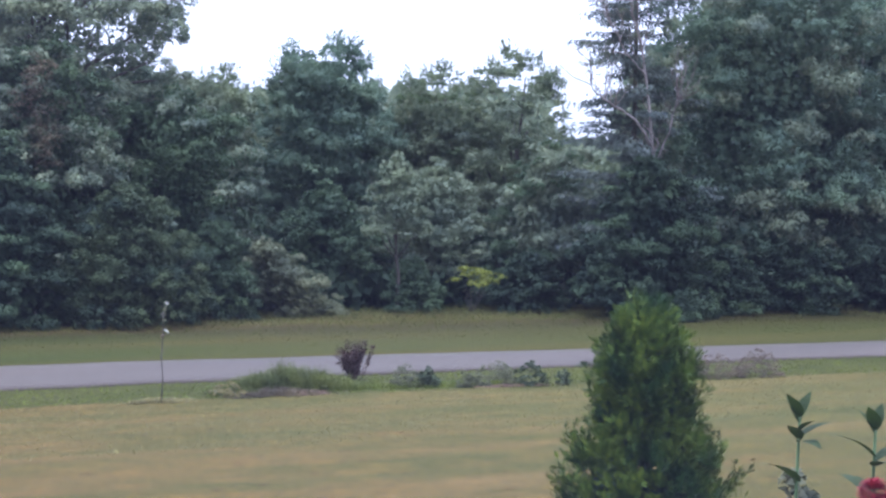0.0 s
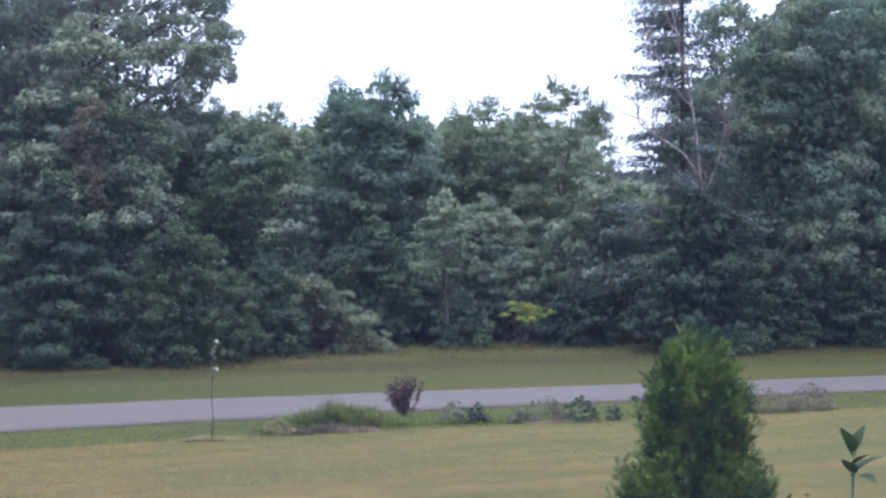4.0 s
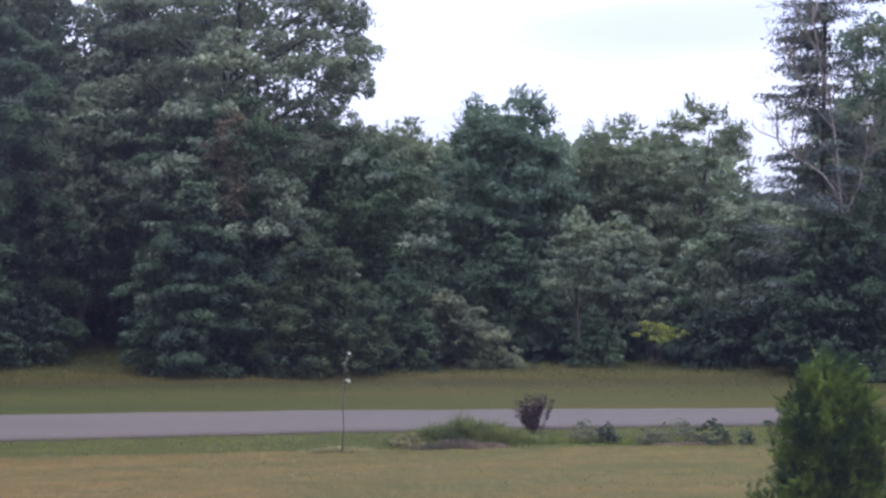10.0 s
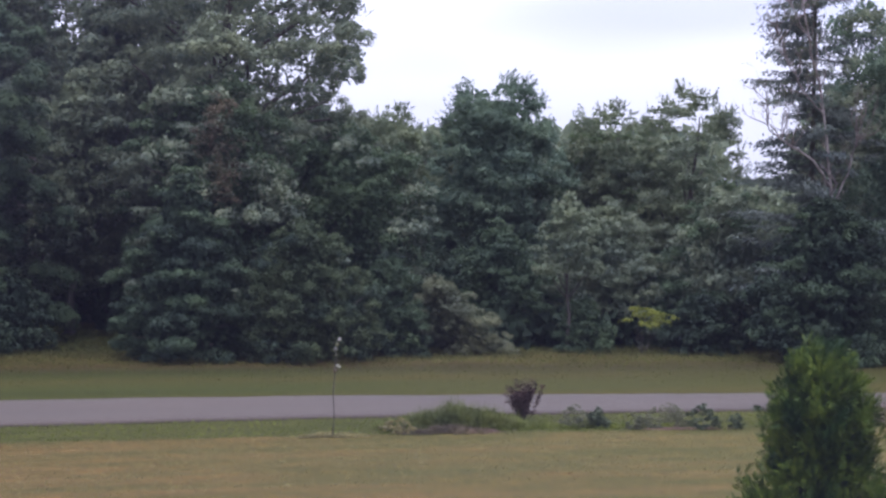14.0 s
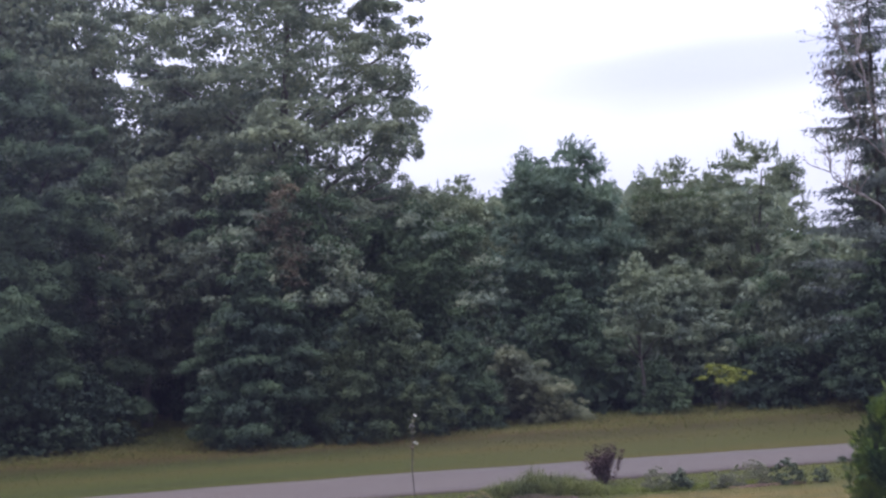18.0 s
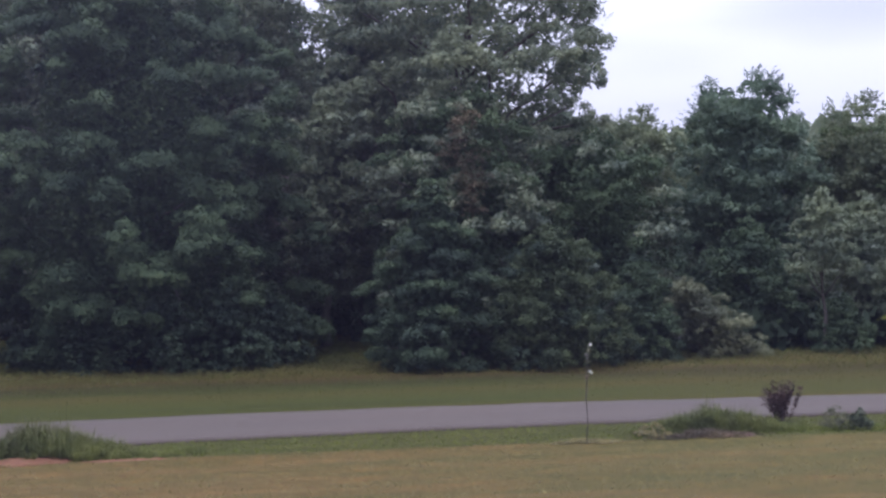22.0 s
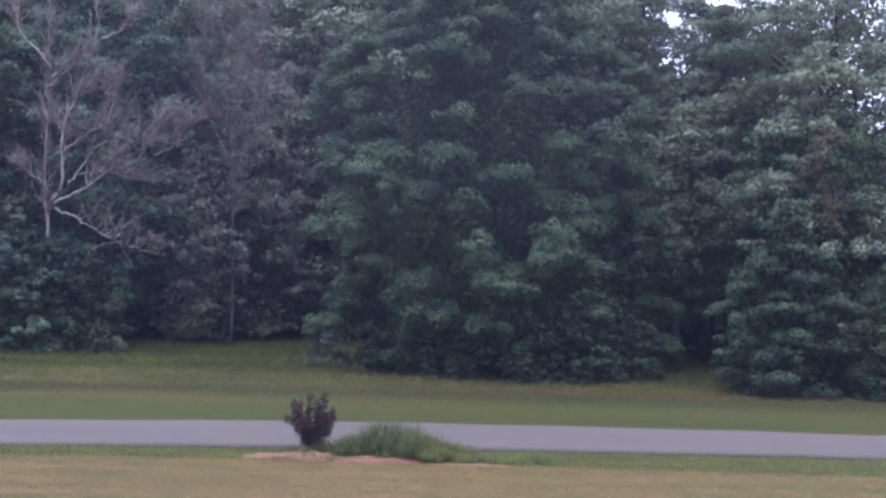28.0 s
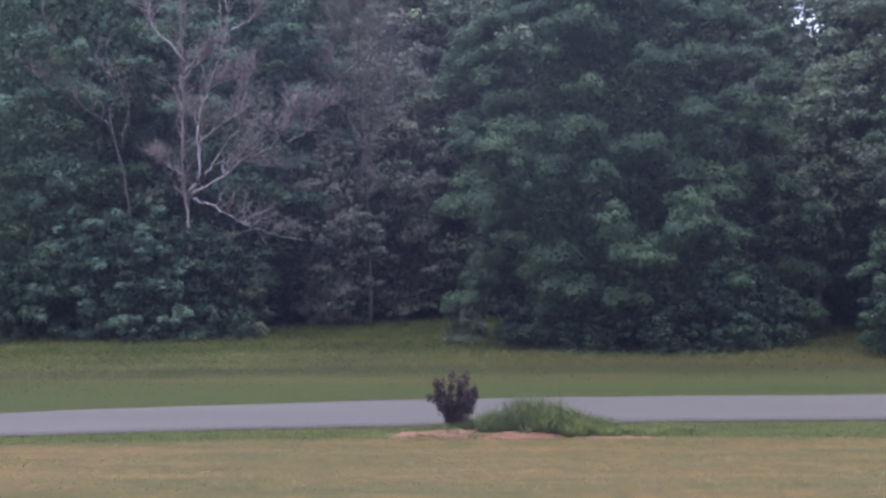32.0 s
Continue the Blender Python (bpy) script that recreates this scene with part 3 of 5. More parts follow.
def shoot_leaves(rng, c, rad, h, count, size):
    """Ragged leafy shoots that stand out of the crown."""
    w = np.clip(c[:, 2] / h, 0.05, 1) ** 2
    k = rng.choice(len(c), size=count, p=w / w.sum())
    out = c[k] * np.array([1, 1, 0])
    d = unit(unit(out) * 0.6 + np.array([0, 0, 0.9]) + rng.normal(size=(count, 3)) * 0.4)
    m = 13
    s = np.linspace(0.45, 1.0, m)[None, :, None]
    L = (rad[k] * rng.uniform(0.7, 1.4, count) + 0.2)[:, None, None]
    p = (c[k][:, None] + d[:, None] * L * s + rng.normal(size=(count, m, 3)) * size * 0.6 * (1.25 - s)).reshape(-1, 3)
    n = len(p)
    ln = size * rng.uniform(0.6, 1.2, n)
    ax = unit(np.repeat(d, m, 0) + rng.normal(size=(n, 3)) * 0.6)
    return leaf_tris(p, ax, unit(rng.normal(size=(n, 3)) * 0.6 + np.array([0, 0, 0.8])), ln, ln * 0.6)


def limb_path(rng, a, b, sag=0.0, bend=0.12, n=6):
    a, b = np.array(a, float), np.array(b, float)
    s = np.linspace(0, 1, n)[:, None]
    p = a + (b - a) * s
    L = np.linalg.norm(b - a)
    off = rng.normal(size=3) * bend * L
    off[2] = abs(off[2]) * 0.5 - sag * L
    p += np.sin(math.pi * s) * off
    p[1:-1] += rng.normal(size=(n - 2, 3)) * 0.02 * L
    return p


def tree(name, label, x, y, h, r, leafmat, seed, style="crown", low=0.05, tuft=1.0, fill=1.1, cover=0.8, size=0.18, flat=0.85, limbs=8,
         bark=None, category="tree", group="", trunk_r=None, second=None, share=0.0, droop=0.5, deep=1.4, deep_top=0.94, deep_size=0.24, shoots=0,
         lump=0.3, fingers=11, knob=1.0, reach=0.6):
    """A trunk, limbs to the larger tufts, the tufts of leaves and the dark leaves within."""
    rng = np.random.default_rng(seed)
    bark = bark or M_BARK
    ob = base(name, x, y, float(land(x, y)), label, category, group)
    tr = trunk_r or 0.014 * h + 0.05
    n = 8
    wig = np.cumsum(rng.normal(0, 0.010 * h, (n, 2)), 0)
    zs = np.linspace(-0.25, h * 0.88, n)
    spine = np.column_stack([wig - wig[0], zs])
    rad = tr * np.linspace(1, 0.15, n)
    rad[0] *= 1.35
    part("trunk", joined("trunk", [tube(spine, rad, 8)], bark), ob)
    c, cr, out, u = tuft_spots(rng, style, h, r, low, tuft, fill, lump)
    for k in np.argsort(-cr)[:limbs]:
        z0 = np.clip(c[k, 2] * rng.uniform(0.5, 0.85), 0.12 * h, 0.84 * h)
        a = [np.interp(z0, zs, spine[:, 0]), np.interp(z0, zs, spine[:, 1]), z0]
        rr = tr * np.interp(z0, [0, h], [0.55, 0.16])
        p = limb_path(rng, a, c[k])
        part("limb", joined("limb", [tube(p, rr * np.linspace(1, 0.2, len(p)), 5)], bark), ob)
    s2 = rng.random(len(c)) < share if second else np.zeros(len(c), bool)
    away = ~s2 & (out[:, 1] > 0.3)
    near = ~s2 & ~away
    leafy = [tuft_leaves(rng, c[near], cr[near], out[near], flat, cover, size, fingers, droop, 0.2, knob),
             tuft_leaves(rng, c[away], cr[away], out[away], flat, cover * 0.9, size * 1.7, fingers, droop, 0.2, knob)]
    if shoots:
        leafy.append(shoot_leaves(rng, c, cr, h, shoots, size))
    part("crown", quads("crown", np.concatenate(leafy), leafmat), ob)
    if s2.any():
        part("leaf_spray", quads("leaf_spray", tuft_leaves(rng, c[s2], cr[s2] * 1.05, out[s2], flat, cover, size, fingers, droop, 0.2, knob), second), ob, "leaf spray of another tint")
    if deep:
        part("inner_crown", quads("inner_crown", deep_leaves(rng, style, h, r, low, deep_top, deep, deep_size, reach), leafmat), ob)
    return ob


def bush(name, label, x, y, w, h, leafmat, seed, tuft=0.45, size=0.12, flat=0.85, fill=1.25, cover=0.8, group="", stems=6, low=0.0, second=None, share=0.0, droop=0.5,
         deep=1.2, category="bush", lean=0.0, style="dome", lump=0.35):
    """A shrub of several stems from the ground."""
    rng = np.random.default_rng(seed)
    ob = base(name, x, y, float(land(x, y)), label, category, group)
    c, cr, out, u = tuft_spots(rng, style, h, w * 0.5, low, tuft, fill, lump)
    shift = lambda z: lean * (z / h - 0.5) * w
    c[:, 0] += shift(c[:, 2])
    for k in np.argsort(-cr)[:stems]:
        p = limb_path(rng, (c[k, 0] * 0.12, c[k, 1] * 0.12, -0.08), c[k], 0, 0.05)
        part("stem", joined("stem", [tube(p, (0.006 + 0.007 * h) * np.linspace(1, 0.25, len(p)), 5)], M_BARK), ob)
    s2 = rng.random(len(c)) < share if second else np.zeros(len(c), bool)
    part("crown", quads("crown", tuft_leaves(rng, c[~s2], cr[~s2], out[~s2], flat, cover, size, 10, droop), leafmat), ob)
    if s2.any():
        part("leaf_spray", quads("leaf_spray", tuft_leaves(rng, c[s2], cr[s2], out[s2], flat, cover, size, 10, droop), second), ob, "leaf spray of another tint")
    if deep:
        q = deep_leaves(rng, style, h, w * 0.5, low, 0.9, deep, size * 2.2)
        q[:, :, 0] += shift(q[:, :, 2])
        part("inner_crown", quads("inner_crown", q, leafmat), ob)
    return ob


# the maple that stands forward of the wood
maple = tree("maple_tree", "large full-skirted green maple in layered leaf tiers", -1.3, 60.6, 19.0, 6.9, M_MAPLE, 21, "maple", 0.025, 0.92, 0.95, 1.5, 0.10, 0.8,
             14, second=M_LIME, share=0.012, deep=2.0, deep_size=0.16, trunk_r=0.2, lump=0.5, droop=0.7, fingers=7, knob=1.35, reach=0.5)
for dx, dy, hh, rr in ((1.7, -3.4, 2.6, 0.05), (2.4, -3.1, 2.8, 0.06)):
    part("stem", joined("stem", [tube([(dx, dy, -0.2), (dx * 0.97 + 0.1, dy * 0.96, hh * 0.5), (dx * 0.85, dy * 0.85, hh)], [rr * 1.2, rr, rr * 0.6], 7)], M_BARK), maple)
# added dark-leaved shrubs stand in for deep shade at the maple's foot
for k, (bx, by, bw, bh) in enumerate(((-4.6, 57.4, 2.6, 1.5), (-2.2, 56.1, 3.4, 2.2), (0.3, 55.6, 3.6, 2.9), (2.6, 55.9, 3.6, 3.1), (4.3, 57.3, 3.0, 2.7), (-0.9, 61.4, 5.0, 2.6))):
    bush("dark_bush", "low dark shrub added as shade under a maple", bx, by, bw, bh, M_DARK, 170 + k, group="shrubs under the maple")
bush("pale_bush", "low pale green bush beside the maple skirt", -6.9, 60.0, 1.9, 1.4, M_GREY, 181, 0.4, 0.085)
# left of it: dark wood edge, withered tree
tree("ash_tree", "tall dark green tree at the wood edge", -27.0, 69.0, 20.0, 6.2, M_BLUE, 22, "crown", 0.03, 1.0, 1.0, 0.8, 0.14, 0.85, second=M_MAPLE, share=0.4, fingers=8, knob=1.25)
tree("ash_tree", "dark green tree behind a withered one", -19.5, 73.0, 21.0, 6.0, M_BLUE, 23, "crown", 0.03, 1.0, 1.0, 0.8, 0.14, 0.85, second=M_MAPLE, share=0.4, fingers=8, knob=1.25)
tree("elm_tree", "brownish withering tree with thin foliage", -12.4, 76.5, 14.5, 4.6, M_BROWN, 24, "crown", 0.03, 0.7, 1.0, 0.55, 0.12, 0.8, second=M_OLIVE, share=0.25, deep=0.9)
tree("elm_tree", "tall dull green tree behind the clearing", -6.0, 79.5, 22.5, 6.2, M_OAK, 25, "crown", 0.02, 1.2, 1.1, 0.7, 0.22, 0.85)
tree("elm_tree", "dull brownish tree with vine-clad crown", -14.6, 71.5, 9.5, 3.0, M_BROWN, 26, "round", 0.04, 0.6, 1.0, 0.6, 0.105, 0.8, second=M_DARK, share=0.35, deep=0.9)
tree("elm_tree", "tall brownish green tree behind a dead one", -13.5, 83.0, 23.0, 6.0, M_OAK, 126, "crown", 0.05, 1.1, 1.0, 0.7, 0.22, 0.85, second=M_BROWN, share=0.3)
# right of it
tree("dogwood_tree", "layered dark green dogwood at the wood edge", 9.6, 53.4, 6.9, 3.0, M_DARK, 27, "cone", 0.01, 0.6, 1.1, 0.8, 0.085, 0.5, 8, second=M_MAPLE, share=0.5, trunk_r=0.07, lump=0.2, droop=0.6)
tree("oak_tree", "tall oak with open crown and sky gaps", 13.4, 66.5, 24.0, 6.7, M_OAK, 28, "oak", 0.10, 0.85, 1.45, 0.72, 0.125, 0.75, 30, second=M_OLIVE, share=0.06, deep=0.45, deep_size=0.2, deep_top=0.85, shoots=160, lump=0.35)
tree("oak_tree", "broad oak behind another one", 9.8, 72.0, 17.0, 5.4, M_OAK, 128, "crown", 0.1, 0.9, 1.2, 0.7, 0.15, 0.75, 16, deep=0.7, deep_size=0.22, shoots=120)
tree("oak_tree", "tall dark oak beside the clearing", 2.2, 74.0, 24.0, 5.9, M_OAK, 29, "crown", 0.05, 0.95, 1.2, 0.7, 0.16, 0.7, 18, deep=0.8, deep_size=0.3)
tree("oak_tree", "dull green thicket tree behind the clearing", 7.1, 65.0, 11.0, 2.1, M_OLIVE, 131, "round", 0.24, 0.7, 1.2, 0.7, 0.12, 0.8, 6, lump=0.4)
vine_oak = tree("oak_tree", "oak with rusty vine leaves on its trunk", 11.9, 60.5, 11.0, 3.7, M_MAPLE, 30, "crown", 0.06, 0.75, 1.1, 0.7, 0.12, 0.85, 10, second=M_OAK, share=0.45)


def vine_leaves(ob, foot, top, wide, seed):
    """Reddish climber leaves hanging in a strip over the crown."""
    rng = np.random.default_rng(seed)
    k = rng.random(70)[:, None]
    c = np.array(foot) * (1 - k) + np.array(top) * k + rng.normal(size=(70, 3)) * np.array([wide, 0.25, 0.25])
    part("vine", quads("vine", foliage(rng, c, rng.uniform(0.15, 0.4, 70), 1.0, 1500, 0.12, 0.7), M_RUST), ob, "rusty climber leaves")


vine_leaves(vine_oak, (0.05, -3.3, 5.3), (-0.35, -3.0, 9.2), 0.35, 132)
tree("oak_tree", "tall thin oak filling a gap in the wood", 7.4, 80.0, 26.0, 4.2, M_OAK, 130, "crown", 0.66, 0.8, 1.1, 0.7, 0.17, 0.75, 6, deep=0.3, shoots=60)
tree("oak_tree", "airy oak behind a larger one", 18.6, 80.0, 11.6, 3.6, M_OAK, 129, "crown", 0.1, 0.9, 1.1, 0.7, 0.18, 0.7, 8, deep_top=0.8, shoots=80)
tree("oak_tree", "dull green tree in the wood", 17.8, 62.0, 9.0, 4.2, M_MAPLE, 31, "crown", 0.03, 0.75, 1.1, 0.7, 0.12, 0.85, second=M_OAK, share=0.3)
tree("poplar_tree", "pale green poplar with ragged top", 24.0, 76.0, 10.9, 3.4, M_OLIVE, 32, "full", 0.03, 0.7, 1.4, 0.75, 0.125, 0.9, shoots=420, droop=0.1, lump=0.15)
tree("hickory_tree", "bluish green tree with a feathery top", 27.4, 69.0, 11.9, 3.7, M_BLUE, 33, "full", 0.02, 0.75, 1.45, 0.85, 0.12, 0.8, shoots=700, droop=0.1, lump=0.2, second=M_MAPLE, share=0.12)
tree("poplar_tree", "yellowish green tree in the wood", 33.4, 69.0, 11.0, 2.7, M_OLIVE, 34, "full", 0.03, 0.65, 1.35, 0.75, 0.115, 0.8, second=M_LIME, share=0.2, shoots=420, droop=0.1, lump=0.15, deep_top=0.85)
tree("poplar_tree", "airy green tree beside a spruce", 35.6, 65.0, 11.6, 2.8, M_OLIVE, 35, "full", 0.03, 0.6, 1.35, 0.7, 0.11, 0.8, 16, shoots=420, droop=0.1, lump=0.15, deep_top=0.5, second=M_OAK, share=0.4)
tree("poplar_tree", "thin green tree behind a spruce", 40.8, 65.5, 6.6, 3.0, M_OLIVE, 135, "crown", 0.03, 0.6, 1.0, 0.7, 0.15, 0.7, 6, shoots=120)
tree("young_tree", "slender tree with a pale trunk at the wood edge", 24.7, 54.5, 6.2, 1.5, M_OLIVE, 136, "dome", 0.5, 0.5, 1.1, 0.7, 0.10, 0.7, 6, trunk_r=0.09, deep=0.5)
tree("young_tree", "small green tree at the wood edge", 23.4, 58.6, 5.2, 2.6, M_MAPLE, 36, "dome", 0.02, 0.65, 1.25, 0.8, 0.095, 0.6, 6)
tree("young_tree", "olive green small tree at the wood edge", 28.4, 58.8, 6.2, 2.9, M_OLIVE, 37, "dome", 0.02, 0.55, 1.2, 0.75, 0.09, 0.85, 6, second=M_OAK, share=0.3)
tree("young_tree", "green rounded tree in front of a spruce", 32.8, 56.6, 7.0, 3.3, M_OAK, 38, "dome", 0.01, 0.6, 1.2, 0.8, 0.095, 0.85, 6, second=M_MAPLE, share=0.4)
tree("hackberry_tree", "tall leafy tree at the wood edge", 40.9, 53.4, 17.5, 5.3, M_BLUE, 39, "crown", 0.02, 0.95, 1.2, 0.8, 0.12, 0.85, 6, second=M_OAK, share=0.4, shoots=260, trunk_r=0.15, deep_top=0.8)
tree("hackberry_tree", "dark leafy tree with bluish top", 46.2, 53.4, 16.5, 5.2, M_BLUE, 40, "crown", 0.02, 0.95, 1.15, 0.75, 0.125, 0.85, 6, shoots=260, trunk_r=0.15, second=M_OAK, share=0.35, deep_top=0.55)
tree("hackberry_tree", "leafy tree closing the wood edge", 51.5, 51.0, 14.0, 5.0, M_DARK, 41, "crown", 0.02, 1.0, 1.1, 0.7, 0.20, 0.85)

# bushes along the edge of the wood
bush("dark_bush", "dark dense bush at the wood edge", 13.7, 52.9, 5.8, 5.0, M_BUSH, 51, 0.5, 0.08, 0.85, second=M_DARK, share=0.3, deep=1.6, lump=0.25)
bush("pale_bush", "grey-green drooping bush beside dark ones", 20.2, 55.0, 3.6, 3.1, M_GREY, 52, 0.5, 0.08, 0.6, droop=1.0, lean=-0.5)
bush("dark_bush", "dark green bush beside a pale one", 17.4, 54.2, 3.2, 4.0, M_MAPLE, 53, 0.45, 0.085, second=M_DARK, share=0.3)
bush("yellow_bush", "bright yellow-green leafy bush", 27.75, 54.1, 2.4, 1.95, M_YELLOW, 54, 0.42, 0.09, 0.5, low=0.58, deep=0, lean=0.25, fill=0.9, cover=0.6)
bush("dark_bush", "green bush under small trees", 25.6, 55.0, 3.0, 2.2, M_MAPLE, 55, 0.45, 0.09)
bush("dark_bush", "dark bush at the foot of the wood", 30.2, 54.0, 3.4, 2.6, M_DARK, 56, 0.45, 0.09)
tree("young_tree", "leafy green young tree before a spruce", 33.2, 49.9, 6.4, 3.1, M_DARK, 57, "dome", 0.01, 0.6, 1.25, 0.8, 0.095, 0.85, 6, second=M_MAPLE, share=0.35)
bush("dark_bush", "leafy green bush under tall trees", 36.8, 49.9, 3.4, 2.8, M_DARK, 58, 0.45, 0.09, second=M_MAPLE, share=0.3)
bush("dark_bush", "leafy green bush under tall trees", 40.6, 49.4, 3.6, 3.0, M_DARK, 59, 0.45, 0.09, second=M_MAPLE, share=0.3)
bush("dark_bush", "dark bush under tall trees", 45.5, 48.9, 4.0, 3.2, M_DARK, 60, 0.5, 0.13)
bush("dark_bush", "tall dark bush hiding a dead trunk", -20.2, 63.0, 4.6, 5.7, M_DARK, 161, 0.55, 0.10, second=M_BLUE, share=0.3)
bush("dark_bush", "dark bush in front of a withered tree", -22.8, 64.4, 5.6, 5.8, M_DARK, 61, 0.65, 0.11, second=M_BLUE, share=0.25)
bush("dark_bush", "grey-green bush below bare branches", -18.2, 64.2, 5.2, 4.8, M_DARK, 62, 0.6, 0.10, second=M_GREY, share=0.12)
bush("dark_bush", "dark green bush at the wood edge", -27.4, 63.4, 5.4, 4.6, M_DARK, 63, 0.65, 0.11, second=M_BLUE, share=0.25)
bush("dark_bush", "brownish bush at the back of the clearing", -14.5, 72.5, 4.0, 3.0, M_BROWN, 64, 0.5, 0.13, second=M_DARK, share=0.5)


# the wood behind: rows of trees that close the view
def build_wood():
    rng = np.random.default_rng(77)
    mats = [M_DARK, M_OAK, M_BLUE, M_OAK, M_DARK]
    spots = []
    for row, (y0, step) in enumerate(((85, 5.4), (96, 6.2))):
        x = -58.0
        while x < 84:
            spots.append((x + rng.uniform(-1.2, 1.2), y0 + rng.uniform(-2, 2), row))
            x += step
    for i, (x, y, row) in enumerate(spots):
        d = math.hypot(x, y)
        az = math.degrees(math.atan2(x, y))
        top = rng.uniform(21, 25)
        if 15.5 < az < 40:
            top = 4.6 + d * math.tan(radians(3.9))
        if 3.5 < az <= 15.5:
            top = 4.6 + d * math.tan(radians(4.6))
        if 29.8 < az < 33.2:
            top = 4.6 + d * math.tan(radians(1.9))
        kind = (M_OLIVE, M_OAK, M_GREY, M_OAK)[i % 4] if 15.5 < az < 36 else mats[i % 5]
        tree("wood_tree", "woodland tree in the depth of the wood", x, y, top, rng.uniform(4.2, 5.0), kind, 200 + i,
             "crown", 0.01, 1.6, 1.0, 0.55, 0.40 if row == 0 else 0.6, 0.7, 2, group="wood behind the road", deep=1.4, deep_size=0.9)


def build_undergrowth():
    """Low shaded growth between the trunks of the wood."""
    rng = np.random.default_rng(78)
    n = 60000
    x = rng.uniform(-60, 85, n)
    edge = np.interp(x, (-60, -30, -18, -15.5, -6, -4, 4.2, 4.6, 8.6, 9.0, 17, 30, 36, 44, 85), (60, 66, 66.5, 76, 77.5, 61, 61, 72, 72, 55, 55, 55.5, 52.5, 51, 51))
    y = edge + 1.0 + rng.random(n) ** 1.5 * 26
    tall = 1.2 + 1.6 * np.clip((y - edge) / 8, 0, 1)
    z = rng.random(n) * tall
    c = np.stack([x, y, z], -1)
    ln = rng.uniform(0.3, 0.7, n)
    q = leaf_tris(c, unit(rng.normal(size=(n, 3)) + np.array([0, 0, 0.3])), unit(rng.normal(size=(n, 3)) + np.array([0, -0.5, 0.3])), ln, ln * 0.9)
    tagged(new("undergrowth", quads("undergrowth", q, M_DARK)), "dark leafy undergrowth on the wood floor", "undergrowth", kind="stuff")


def build_far_woods():
    """The deep of the wood, a mass of foliage that lets no sky through."""
    rng = np.random.default_rng(79)
    n = 52000
    x, y = rng.uniform(-110, 140, n), rng.uniform(108, 128, n)
    az = np.degrees(np.arctan2(x, y))
    d = np.hypot(x, y)
    el = np.interp(az, (-90, 2, 4, 10, 12, 15, 16.5, 34.5, 37, 90), (11, 11, 7.0, 6.6, 4.4, 3.8, 3.6, 3.6, 8.5, 8.5))
    el = np.where((az > 30.0) & (az < 33.0), 1.7, el)
    top = 4.6 + d * np.tan(np.radians(el)) + 0.7 * np.sin(x * 0.8) + 0.6 * np.sin(x * 0.37 + 1)
    z = rng.random(n) ** 0.85 * top
    low_edge = (az > 10) & (az < 36)
    ln = rng.uniform(1.2, 2.2, n) * np.where(low_edge | (z > top - 4), 0.6, 1.0)
    q = leaf_tris(np.stack([x, y, z], -1), unit(rng.normal(size=(n, 3))), unit(rng.normal(size=(n, 3)) + np.array([0, -0.2, 0.7])), ln, ln * 1.2)
    tagged(new("far_woods", quads("far_woods", q, M_OAK)), "dense dark foliage deep in the wood", "woods", kind="stuff")


build_undergrowth()
build_far_woods()
build_wood()


